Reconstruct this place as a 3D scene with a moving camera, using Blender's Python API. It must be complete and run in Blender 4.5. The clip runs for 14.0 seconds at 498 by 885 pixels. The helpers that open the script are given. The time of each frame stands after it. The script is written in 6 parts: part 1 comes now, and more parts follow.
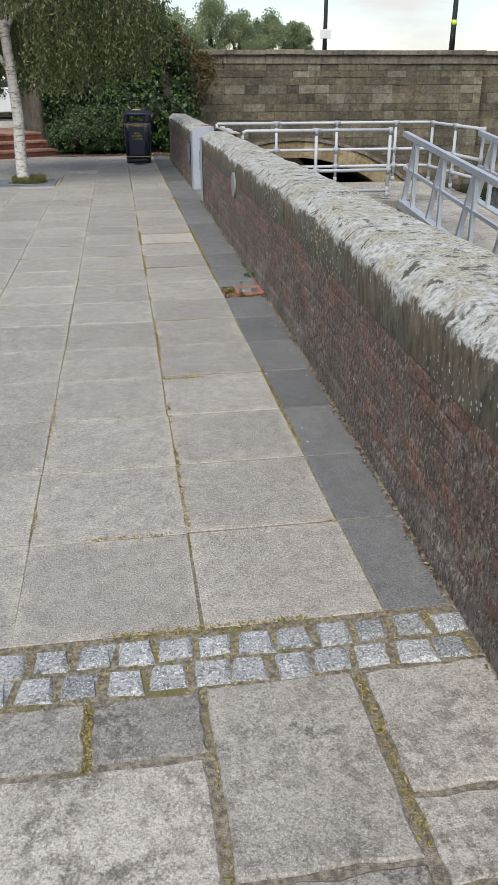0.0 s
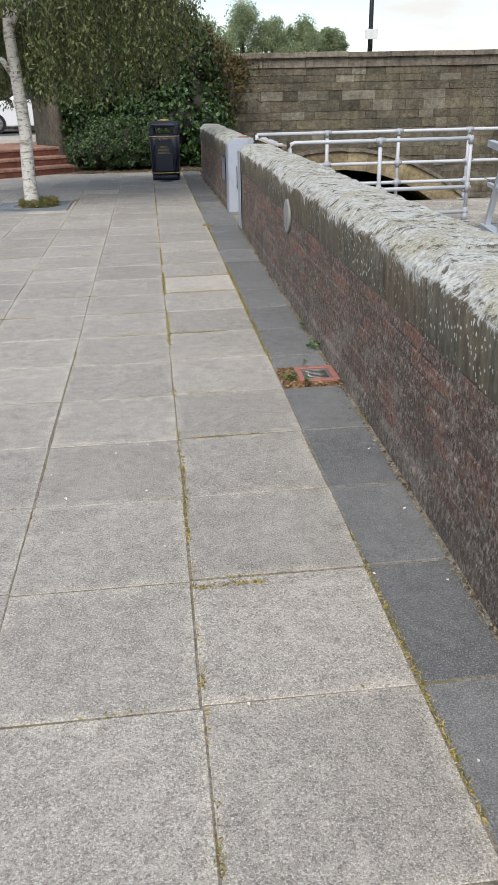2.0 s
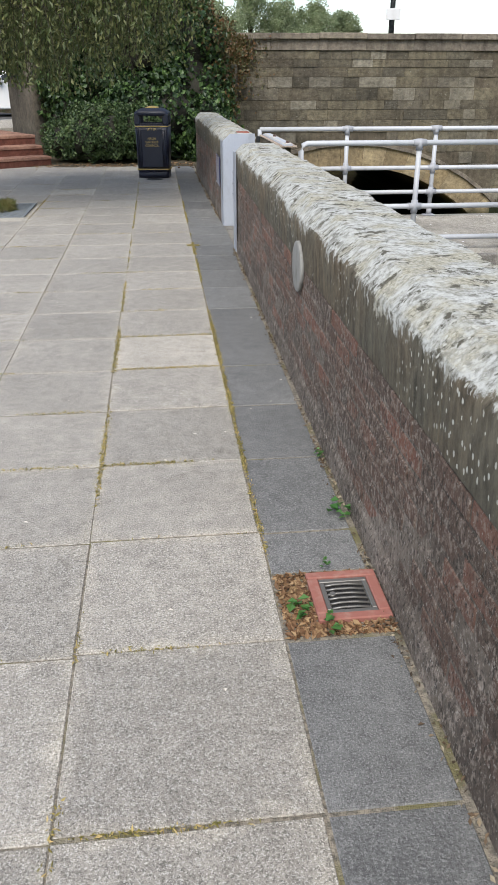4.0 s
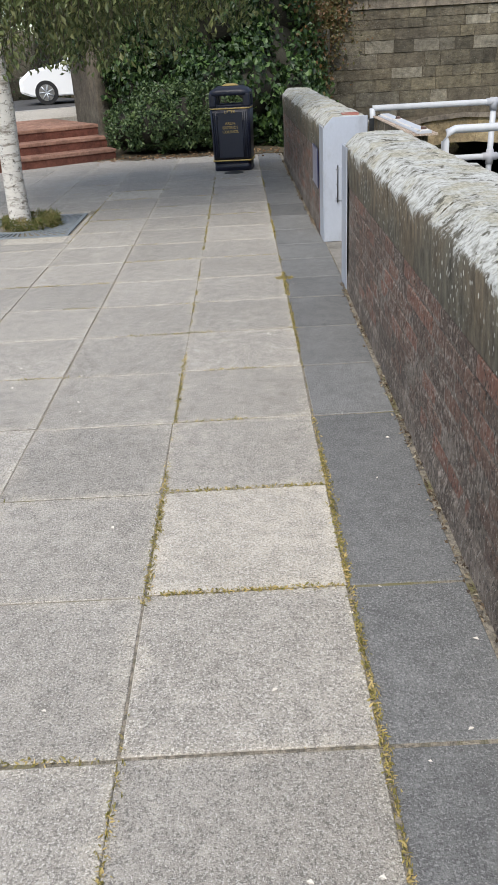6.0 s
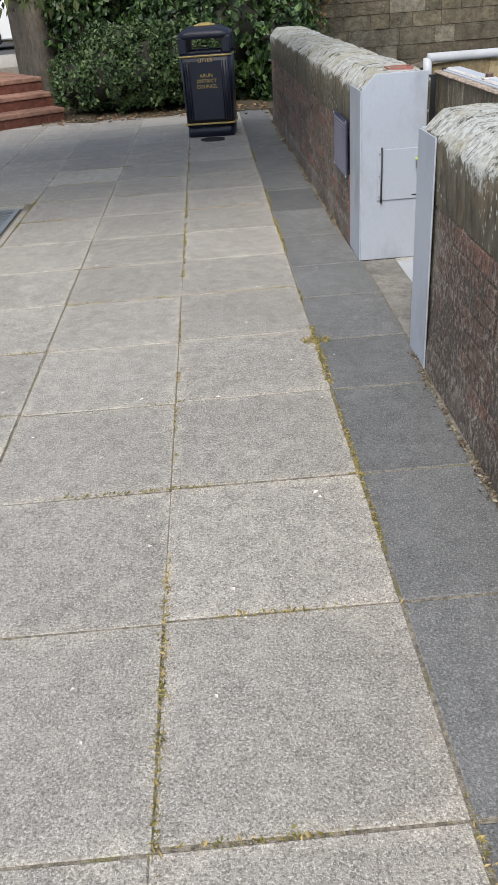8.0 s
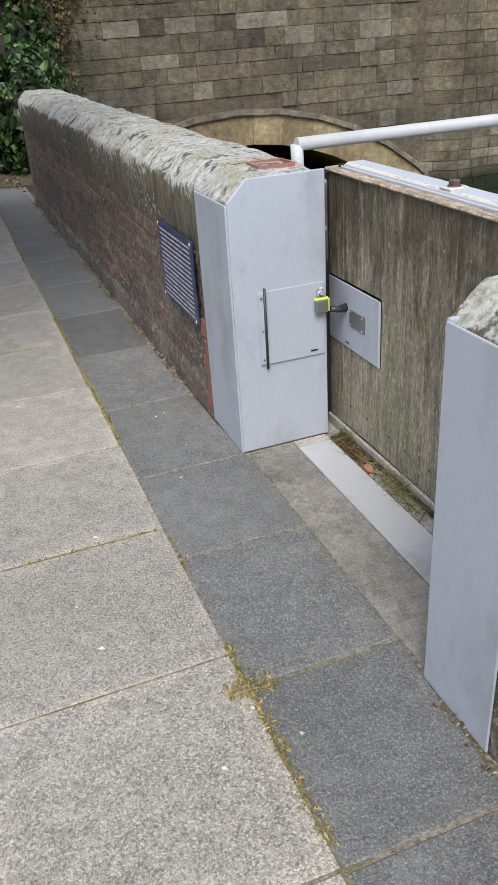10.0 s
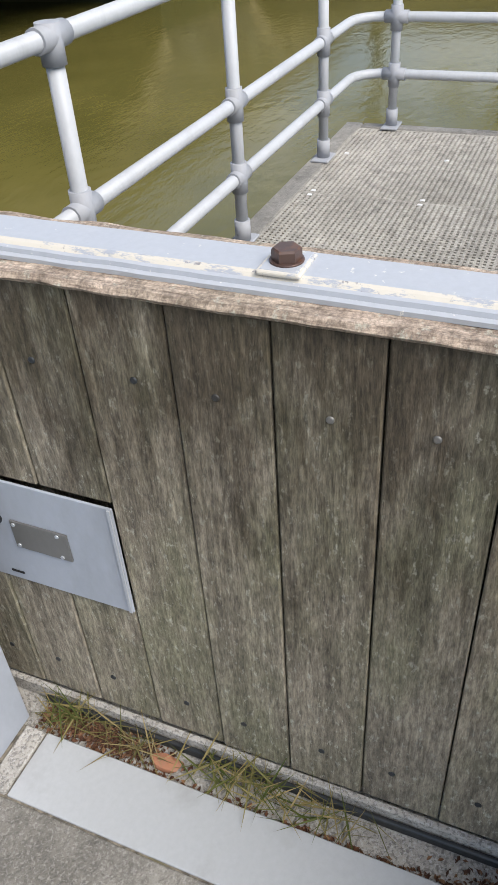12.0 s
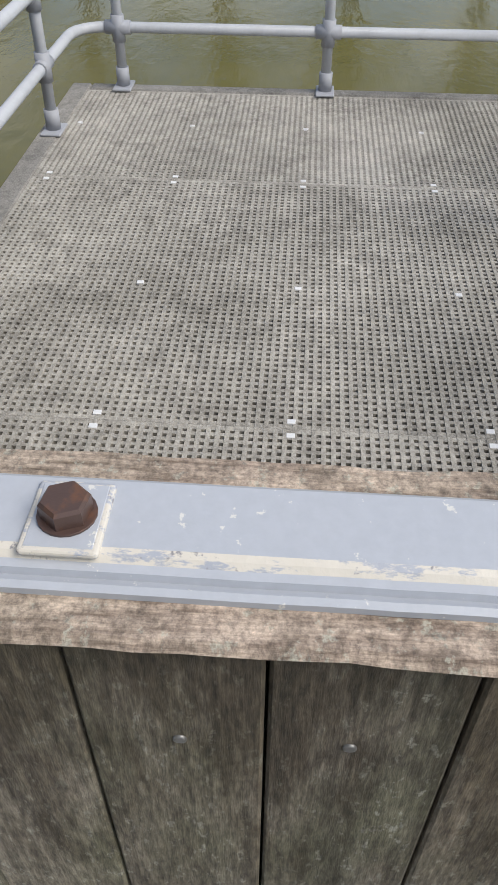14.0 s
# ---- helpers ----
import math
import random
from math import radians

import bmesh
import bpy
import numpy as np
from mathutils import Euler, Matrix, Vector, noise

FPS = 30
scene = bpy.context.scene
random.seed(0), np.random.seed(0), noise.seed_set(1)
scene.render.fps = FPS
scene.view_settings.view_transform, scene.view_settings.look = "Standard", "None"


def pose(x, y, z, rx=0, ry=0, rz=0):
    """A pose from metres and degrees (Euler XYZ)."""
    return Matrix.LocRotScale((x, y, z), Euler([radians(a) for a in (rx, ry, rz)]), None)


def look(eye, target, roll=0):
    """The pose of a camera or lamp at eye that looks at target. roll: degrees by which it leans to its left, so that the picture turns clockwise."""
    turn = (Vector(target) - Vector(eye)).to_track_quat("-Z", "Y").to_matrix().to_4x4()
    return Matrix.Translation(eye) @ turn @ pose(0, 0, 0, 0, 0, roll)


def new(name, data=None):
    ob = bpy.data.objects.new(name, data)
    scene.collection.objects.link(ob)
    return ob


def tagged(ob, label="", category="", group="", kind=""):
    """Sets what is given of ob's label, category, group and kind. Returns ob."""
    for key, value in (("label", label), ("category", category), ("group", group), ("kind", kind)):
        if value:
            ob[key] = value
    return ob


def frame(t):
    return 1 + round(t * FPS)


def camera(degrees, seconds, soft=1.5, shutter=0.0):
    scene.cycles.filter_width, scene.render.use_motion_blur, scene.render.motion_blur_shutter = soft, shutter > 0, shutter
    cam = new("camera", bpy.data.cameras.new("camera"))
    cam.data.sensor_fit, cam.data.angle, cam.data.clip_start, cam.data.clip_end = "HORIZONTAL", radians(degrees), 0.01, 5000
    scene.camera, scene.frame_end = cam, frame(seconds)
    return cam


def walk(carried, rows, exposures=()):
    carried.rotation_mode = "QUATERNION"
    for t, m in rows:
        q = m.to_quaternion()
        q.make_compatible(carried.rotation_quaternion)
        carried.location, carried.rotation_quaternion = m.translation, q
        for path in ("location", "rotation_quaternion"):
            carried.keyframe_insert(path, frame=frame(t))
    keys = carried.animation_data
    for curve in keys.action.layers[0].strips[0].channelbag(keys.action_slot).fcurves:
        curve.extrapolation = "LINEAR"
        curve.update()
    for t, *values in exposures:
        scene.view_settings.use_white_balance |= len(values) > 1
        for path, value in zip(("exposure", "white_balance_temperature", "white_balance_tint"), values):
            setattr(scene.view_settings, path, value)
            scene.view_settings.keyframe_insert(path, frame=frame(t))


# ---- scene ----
cam = camera(35.6, 14.0)
PATH = [
    (0, (-0.168, 0.136, 1.621), (0.113, 1.926, 0.775), -0.1),
    (0.5, (-0.151, 0.639, 1.635), (0.203, 2.417, 0.789), 1.5),
    (1, (-0.089, 1.177, 1.609), (0.201, 2.967, 0.765), 1.0),
    (1.5, (-0.098, 1.776, 1.576), (0.107, 3.572, 0.72), -0.2),
    (2, (-0.045, 2.338, 1.526), (0.16, 4.148, 0.701), -1.2),
    (2.2, (-0.057, 2.596, 1.538), (0.122, 4.417, 0.731), -1.1),
    (4.3, (0.34, 4.918, 1.488), (0.54, 6.702, 0.607), 0.2),
    (4.5, (0.349, 5.145, 1.476), (0.518, 6.915, 0.561), 0.8),
    (5, (0.368, 5.727, 1.46), (0.531, 7.464, 0.482), 0.1),
    (5.5, (0.381, 6.324, 1.436), (0.433, 8.088, 0.496), -1.6),
    (6, (0.358, 6.923, 1.441), (0.339, 8.709, 0.542), -3.3),
    (6.5, (0.349, 7.508, 1.412), (0.284, 9.297, 0.52), -4.2),
    (7, (0.28, 8.083, 1.395), (0.167, 9.863, 0.49), -4.1),
    (7.5, (0.267, 8.621, 1.347), (0.226, 10.341, 0.326), -5.6),
    (7.7, (0.245, 8.837, 1.385), (0.227, 10.557, 0.364), -5.2),
    (9.8, (0.193, 10.846, 1.381), (0.732, 12.53, 0.445), -3.8),
    (10, (0.212, 11.064, 1.384), (0.793, 12.723, 0.43), -4.0),
    (10.5, (0.25, 11.546, 1.366), (1.039, 13.068, 0.334), -3.8),
    (11, (0.404, 11.967, 1.314), (1.411, 13.279, 0.19), -5.9),
    (11.5, (0.556, 12.347, 1.331), (1.897, 13.328, 0.218), -4.1),
    (12, (0.755, 12.611, 1.329), (2.177, 13.28, 0.092), -4.2),
    (12.5, (0.94, 12.778, 1.324), (2.408, 13.177, 0.026), -0.1),
    (13, (1.034, 12.837, 1.339), (2.532, 12.883, 0.014), 1.9),
    (13.5, (1.113, 12.799, 1.344), (2.597, 12.836, 0.004), 1.0),
    (14, (1.167, 12.756, 1.331), (2.628, 12.859, -0.031), 0.2),
]
walk(cam, [(t, look(eye, target, roll)) for t, eye, target, roll in PATH],
     [(0, 0.44), (2, 0.57), (5, 0.72), (7.5, 0.68), (10, 0.74), (11.5, 0.80), (12.6, 0.58), (14, 0.40)])

# ---- light ----
SUN_EL, SUN_AZ = radians(50), radians(202)
world = bpy.data.worlds.new("world")
scene.world = world
world.use_nodes = True
wn, wl = world.node_tree.nodes, world.node_tree.links
wn.clear()
w_out = wn.new("ShaderNodeOutputWorld")
w_bg = wn.new("ShaderNodeBackground")
w_sky = wn.new("ShaderNodeTexSky")
w_sky.sky_type, w_sky.sun_disc = "NISHITA", False
w_sky.sun_elevation, w_sky.sun_rotation = SUN_EL, SUN_AZ
w_sky.dust_density, w_sky.ozone_density = 0.3, 1.3
w_co = wn.new("ShaderNodeTexCoord")
w_map = wn.new("ShaderNodeMapping")
w_map.inputs["Scale"].default_value = (2.6, 2.6, 8.0)
w_cl = wn.new("ShaderNodeTexNoise")
w_cl.inputs["Scale"].default_value, w_cl.inputs["Detail"].default_value = 1.7, 7.0
w_rmp = wn.new("ShaderNodeValToRGB")
w_rmp.color_ramp.elements[0].position, w_rmp.color_ramp.elements[1].position = 0.42, 0.68
w_mix = wn.new("ShaderNodeMix")
w_mix.data_type = "RGBA"
w_mix.inputs[7].default_value = (5.3, 5.25, 5.15, 1)
wl.new(w_co.outputs["Generated"], w_map.inputs["Vector"])
wl.new(w_map.outputs[0], w_cl.inputs["Vector"])
wl.new(w_cl.outputs["Fac"], w_rmp.inputs[0])
wl.new(w_rmp.outputs[0], w_mix.inputs[0])
wl.new(w_sky.outputs[0], w_mix.inputs[6])
wl.new(w_mix.outputs[2], w_bg.inputs[0])
w_bg.inputs[1].default_value = 0.118
wl.new(w_bg.outputs[0], w_out.inputs[0])
sun = new("sun", bpy.data.lights.new("sun", "SUN"))
sun.data.energy, sun.data.angle, sun.data.color = 2.75, radians(38), (1.0, 0.945, 0.87)
sun.matrix_world = Matrix.Translation((-6, -4, 14)) @ (
    Vector((math.sin(SUN_AZ) * math.cos(SUN_EL), math.cos(SUN_AZ) * math.cos(SUN_EL), math.sin(SUN_EL))).to_track_quat("Z", "Y").to_matrix().to_4x4())


# ---- materials ----
def nodes_of(name, rough=0.8, metal=0.0):
    m = bpy.data.materials.new(name)
    m.use_nodes = True
    nt = m.node_tree
    b = nt.nodes["Principled BSDF"]
    b.inputs["Roughness"].default_value, b.inputs["Metallic"].default_value = rough, metal
    return m, nt, b


def n_noise(nt, vec, scale, detail=4.0, rough=0.6):
    n = nt.nodes.new("ShaderNodeTexNoise")
    n.inputs["Scale"].default_value, n.inputs["Detail"].default_value, n.inputs["Roughness"].default_value = scale, detail, rough
    nt.links.new(vec, n.inputs["Vector"])
    return n.outputs["Fac"]


def n_ramp(nt, fac, p0, p1, c0=(0, 0, 0), c1=(1, 1, 1)):
    r = nt.nodes.new("ShaderNodeValToRGB")
    e = r.color_ramp.elements
    e[0].position, e[1].position = p0, p1
    e[0].color, e[1].color = (*c0, 1), (*c1, 1)
    nt.links.new(fac, r.inputs[0])
    return r.outputs[0]


def n_mix(nt, fac, a, b, mode="MIX"):
    m = nt.nodes.new("ShaderNodeMix")
    m.data_type, m.blend_type = "RGBA", mode
    for sock, v in ((m.inputs[0], fac), (m.inputs[6], a), (m.inputs[7], b)):
        if isinstance(v, (int, float)):
            sock.default_value = v
        elif isinstance(v, tuple):
            sock.default_value = (*v, 1)
        else:
            nt.links.new(v, sock)
    return m.outputs[2]


def n_vec(nt, scale=(1, 1, 1), shift=True, world_space=True):
    """Object-independent place of the point, moved by the object's random number so that repeats differ."""
    if world_space:
        v = nt.nodes.new("ShaderNodeNewGeometry").outputs["Position"]
    else:
        v = nt.nodes.new("ShaderNodeTexCoord").outputs["Object"]
    mp = nt.nodes.new("ShaderNodeMapping")
    mp.inputs["Scale"].default_value = scale
    nt.links.new(v, mp.inputs["Vector"])
    out = mp.outputs[0]
    if shift:
        info = nt.nodes.new("ShaderNodeObjectInfo").outputs["Random"]
        mul = nt.nodes.new("ShaderNodeMath")
        mul.operation = "MULTIPLY"
        mul.inputs[1].default_value = 37.0
        nt.links.new(info, mul.inputs[0])
        add = nt.nodes.new("ShaderNodeVectorMath")
        add.operation = "ADD"
        nt.links.new(out, add.inputs[0])
        nt.links.new(mul.outputs[0], add.inputs[1])
        out = add.outputs[0]
    return out


def n_bump(nt, b, height, strength=0.4, dist=0.01):
    bp = nt.nodes.new("ShaderNodeBump")
    bp.inputs["Strength"].default_value, bp.inputs["Distance"].default_value = strength, dist
    nt.links.new(height, bp.inputs["Height"])
    nt.links.new(bp.outputs[0], b.inputs["Normal"])


def n_random(nt, island=False):
    if island:
        return nt.nodes.new("ShaderNodeNewGeometry").outputs["Random Per Island"]
    return nt.nodes.new("ShaderNodeObjectInfo").outputs["Random"]


def slab_material(name, dark, light, speck, rough=0.85, tone=0.25, island=False, grain=130.0, contrast=0.8, blotch=0.0, edge=0.0):
    """Stone or concrete: cloudy tone, light and dark grains, and, for old flags, dark blotches of lichen."""
    m, nt, b = nodes_of(name, rough)
    v = n_vec(nt)
    col = n_mix(nt, n_ramp(nt, n_noise(nt, v, 2.0, 5), 0.3, 0.72), dark, light)
    mid = n_ramp(nt, n_noise(nt, v, 17, 7, 0.75), 0.3, 0.72, (0.64, 0.63, 0.615), (1.27, 1.25, 1.21))
    col = n_mix(nt, 0.9, col, mid, "MULTIPLY")
    fine = n_noise(nt, v, grain, 2, 0.8)
    dk = n_ramp(nt, fine, 0.40, 0.50, (1, 1, 1), (0, 0, 0))
    lt = n_ramp(nt, n_noise(nt, v, grain * 1.35, 2, 0.8), 0.53, 0.62)
    col = n_mix(nt, n_mix(nt, contrast, (0, 0, 0), dk), col, n_mix(nt, 0.8, col, (0.3, 0.3, 0.31), "MULTIPLY"))
    col = n_mix(nt, n_mix(nt, contrast * 0.8, (0, 0, 0), lt), col, speck)
    if blotch:
        bl = n_ramp(nt, n_noise(nt, v, 24, 8, 0.8), 0.47, 0.56)
        bl = n_mix(nt, 1.0, bl, n_ramp(nt, n_noise(nt, v, 3.5, 4), 0.38, 0.62), "MULTIPLY")
        col = n_mix(nt, n_mix(nt, blotch, (0, 0, 0), bl), col, n_mix(nt, 1.0, col, (0.42, 0.41, 0.40), "MULTIPLY"))
    if edge:
        # worn pale border and a grimy middle, ragged
        oc = nt.nodes.new("ShaderNodeTexCoord").outputs["Object"]
        ab = nt.nodes.new("ShaderNodeVectorMath")
        ab.operation = "ABSOLUTE"
        nt.links.new(oc, ab.inputs[0])
        sx = nt.nodes.new("ShaderNodeSeparateXYZ")
        nt.links.new(ab.outputs[0], sx.inputs[0])
        mx = nt.nodes.new("ShaderNodeMath")
        mx.operation = "MAXIMUM"
        nt.links.new(sx.outputs[0], mx.inputs[0])
        nt.links.new(sx.outputs[1], mx.inputs[1])
        wob = nt.nodes.new("ShaderNodeMath")
        wob.operation = "MULTIPLY_ADD"
        wob.inputs[1].default_value = 0.22
        nt.links.new(n_noise(nt, v, 7, 5, 0.7), wob.inputs[0])
        nt.links.new(mx.outputs[0], wob.inputs[2])
        col = n_mix(nt, edge, col, n_ramp(nt, wob.outputs[0], 0.37, 0.43, (0.95, 0.95, 0.95), (1.25, 1.23, 1.18)), "MULTIPLY")
    tn = n_ramp(nt, n_random(nt, island), 0.0, 1.0, (1 - tone,) * 3, (1 + tone * 0.45, 1 + tone * 0.42, 1 + tone * 0.36))
    col = n_mix(nt, 1.0, col, tn, "MULTIPLY")
    nt.links.new(col, b.inputs["Base Color"])
    n_bump(nt, b, fine, 0.7, 0.006)
    return m


M = {}
M["slab"] = slab_material("paving_concrete", (0.30, 0.284, 0.26), (0.378, 0.359, 0.33), (0.63, 0.61, 0.58), tone=0.13, edge=0.8)
M["slab_far"] = slab_material("paving_concrete_far", (0.30, 0.284, 0.26), (0.378, 0.359, 0.33), (0.63, 0.61, 0.58), tone=0.13, island=True)
M["slab_pale"] = slab_material("paving_concrete_pale", (0.40, 0.375, 0.335), (0.50, 0.47, 0.425), (0.68, 0.66, 0.62), tone=0.1, edge=0.6)
M["strip"] = slab_material("paving_strip_dark", (0.122, 0.126, 0.131), (0.178, 0.183, 0.188), (0.38, 0.385, 0.385), rough=0.75, tone=0.22, contrast=0.6)
M["granite"] = slab_material("granite_sett", (0.27, 0.285, 0.30), (0.42, 0.44, 0.455), (0.68, 0.7, 0.72), rough=0.75, tone=0.25, grain=95, contrast=1.0)
M["yorkstone"] = slab_material("sandstone_flag", (0.30, 0.285, 0.262), (0.45, 0.43, 0.40), (0.62, 0.60, 0.58), tone=0.28, grain=110, contrast=0.65, blotch=0.95)
M["concrete"] = slab_material("concrete_sill", (0.17, 0.162, 0.148), (0.34, 0.325, 0.30), (0.47, 0.455, 0.43), tone=0.0, grain=120, contrast=0.4, blotch=0.75)


def joint_material():
    m, nt, b = nodes_of("joint_dirt_moss", 0.95)
    v = n_vec(nt, shift=False)
    col = n_mix(nt, n_ramp(nt, n_noise(nt, v, 60, 4), 0.4, 0.6), (0.13, 0.118, 0.098), (0.30, 0.265, 0.21))
    col = n_mix(nt, n_ramp(nt, n_noise(nt, v, 3.5, 5), 0.54, 0.64), col, (0.17, 0.155, 0.075))
    nt.links.new(col, b.inputs["Base Color"])
    n_bump(nt, b, n_noise(nt, v, 200, 3), 0.8, 0.01)
    return m


M["joint"] = joint_material()


def stone_material(name, cols, lichen=0.3, island=False, streak=0.5, tide=None):
    """Weathered sandstone: each block its own tone, dark streaks, pale lichen."""
    m, nt, b = nodes_of(name, 0.92)
    b.inputs["Specular IOR Level"].default_value = 0.2
    v = n_vec(nt)
    r = nt.nodes.new("ShaderNodeValToRGB")
    for i, c in enumerate(cols):
        e = r.color_ramp.elements[i] if i < 2 else r.color_ramp.elements.new(i / len(cols))
        e.position, e.color = i / len(cols), (*c, 1)
    nt.links.new(n_random(nt, island), r.inputs[0])
    col = r.outputs[0]
    col = n_mix(nt, 0.85, col, n_ramp(nt, n_noise(nt, v, 9, 7, 0.75), 0.3, 0.7, (0.4, 0.39, 0.38), (1.4, 1.38, 1.3)), "MULTIPLY")
    col = n_mix(nt, 0.8, col, n_ramp(nt, n_noise(nt, n_vec(nt, (1, 1, 1.6), shift=False), 0.9, 5, 0.65), 0.35, 0.68, (0.6, 0.58, 0.57), (1.25, 1.22, 1.15)), "MULTIPLY")
    vs = n_vec(nt, (3.0, 3.0, 0.35), shift=False)
    st = n_ramp(nt, n_noise(nt, vs, 1.6, 5), 0.45, 0.7)
    col = n_mix(nt, n_mix(nt, streak, (0, 0, 0), st), col, n_mix(nt, 0.75, col, (0.25, 0.24, 0.25), "MULTIPLY"))
    li = n_ramp(nt, n_noise(nt, v, 26, 5, 0.7), 0.62, 0.70)
    col = n_mix(nt, n_mix(nt, lichen, (0, 0, 0), li), col, (0.42, 0.41, 0.36))
    if tide is not None:
        # green-black algae up to the tide mark
        sp = nt.nodes.new("ShaderNodeSeparateXYZ")
        nt.links.new(n_vec(nt, shift=False), sp.inputs[0])
        z = nt.nodes.new("ShaderNodeMath")
        z.operation = "MULTIPLY_ADD"
        z.inputs[1].default_value = 0.35
        nt.links.new(n_noise(nt, n_vec(nt, shift=False), 2.5, 5), z.inputs[0])
        nt.links.new(sp.outputs[2], z.inputs[2])
        up = nt.nodes.new("ShaderNodeMath")
        up.operation = "MULTIPLY_ADD"
        up.inputs[1].default_value, up.inputs[2].default_value = 0.5, 0.5 - 0.5 * (tide + 0.18)
        nt.links.new(z.outputs[0], up.inputs[0])
        col = n_mix(nt, n_ramp(nt, up.outputs[0], 0.42, 0.55, (1, 1, 1), (0, 0, 0)), col, (0.022, 0.028, 0.014))
    nt.links.new(col, b.inputs["Base Color"])
    n_bump(nt, b, n_noise(nt, v, 22, 7, 0.75), 1.0, 0.035)
    return m


BRIDGE = [(0.115, 0.105, 0.086), (0.175, 0.162, 0.13), (0.10, 0.093, 0.078), (0.30, 0.285, 0.245), (0.145, 0.13, 0.105), (0.19, 0.172, 0.132)]
M["bridge"] = stone_material("bridge_sandstone", BRIDGE, 0.6, tide=-1.35)
M["bridge_far"] = stone_material("bridge_sandstone_far", BRIDGE, 0.6, island=True, tide=-1.35)
M["mortar_dark"] = stone_material("bridge_joint", [(0.13, 0.115, 0.092), (0.15, 0.132, 0.105)], 0.3, tide=-1.35)
M["voussoir"] = stone_material("arch_stone", [(0.36, 0.29, 0.185), (0.30, 0.245, 0.165), (0.42, 0.35, 0.235)], 0.2, streak=0.3, tide=-1.5)
M["bridge_coping"] = stone_material("bridge_coping", [(0.30, 0.27, 0.23), (0.24, 0.215, 0.19)], 0.6, streak=0.7)


def n_math(nt, op, a, b, c=0.0):
    m = nt.nodes.new("ShaderNodeMath")
    m.operation = op
    for sock, v in zip(m.inputs, (a, b, c)):
        if isinstance(v, (int, float)):
            sock.default_value = v
        else:
            nt.links.new(v, sock)
    return m.outputs[0]


def n_spots(nt, vec, scale, p0, p1):
    """Round blots of uneven size: white inside."""
    v = nt.nodes.new("ShaderNodeTexVoronoi")
    v.inputs["Scale"].default_value = scale
    nt.links.new(vec, v.inputs["Vector"])
    return n_ramp(nt, n_math(nt, "MULTIPLY_ADD", n_noise(nt, vec, scale * 2.2, 4, 0.7), 0.5, v.outputs["Distance"]), p0, p1, (1, 1, 1), (0, 0, 0))


def coping_material():
    """River wall coping: olive-black weathered face, pale scaly lichen on the slope, cream top."""
    m, nt, b = nodes_of("wall_coping", 0.95)
    v = n_vec(nt, shift=False)
    sep = nt.nodes.new("ShaderNodeSeparateXYZ")
    nt.links.new(v, sep.inputs[0])
    facing = nt.nodes.new("ShaderNodeSeparateXYZ")
    nt.links.new(nt.nodes.new("ShaderNodeNewGeometry").outputs["Normal"], facing.inputs[0])
    face = n_mix(nt, n_ramp(nt, n_noise(nt, n_vec(nt, (1, 1, 0.35), shift=False), 20, 8, 0.75), 0.36, 0.66), (0.040, 0.036, 0.026), (0.15, 0.135, 0.10))
    face = n_mix(nt, n_ramp(nt, n_noise(nt, v, 2.3, 4), 0.42, 0.62), face, n_mix(nt, 1.0, face, (1.15, 1.0, 0.88), "MULTIPLY"))
    # scaly crust: bluish white with dark cracks and bare patches
    crust = n_mix(nt, n_ramp(nt, n_noise(nt, v, 34, 8, 0.74), 0.38, 0.56), (0.19, 0.188, 0.165), (0.50, 0.51, 0.49))
    crust = n_mix(nt, n_ramp(nt, n_math(nt, "MULTIPLY_ADD", facing.outputs[2], 0.14, n_noise(nt, v, 5.0, 5, 0.65)), 0.58, 0.72), crust, n_mix(nt, n_ramp(nt, n_noise(nt, v, 70, 4, 0.7), 0.38, 0.6), (0.20, 0.19, 0.14), (0.44, 0.42, 0.345)))
    crust = n_mix(nt, n_ramp(nt, n_noise(nt, v, 13, 7, 0.75), 0.55, 0.60), crust, (0.08, 0.075, 0.056))
    level = n_math(nt, "MULTIPLY_ADD", sep.outputs[2], 2.4, -1.62)
    level = n_math(nt, "MULTIPLY_ADD", facing.outputs[2], 0.30, level)
    edge = n_math(nt, "MULTIPLY_ADD", level, 0.5, n_math(nt, "MULTIPLY", n_math(nt, "MULTIPLY_ADD", n_noise(nt, v, 3.0, 3), 0.9, n_noise(nt, n_vec(nt, (1, 1, 0.7), shift=False), 30, 7, 0.75)), 0.5))
    col = n_mix(nt, n_ramp(nt, edge, 0.735, 0.79), face, crust)
    # loose blots of lichen down the face, thick in places
    where = n_ramp(nt, n_noise(nt, v, 1.7, 4), 0.46, 0.60)
    blots = n_mix(nt, 1.0, n_spots(nt, n_vec(nt, (1, 1, 0.7), shift=False), 42, 0.44, 0.50), where, "MULTIPLY")
    col = n_mix(nt, n_mix(nt, 0.85, (0, 0, 0), blots), col, (0.52, 0.52, 0.475))
    nt.links.new(col, b.inputs["Base Color"])
    n_bump(nt, b, n_noise(nt, v, 32, 8, 0.72), 0.5, 0.02)
    return m


M["coping"] = coping_material()


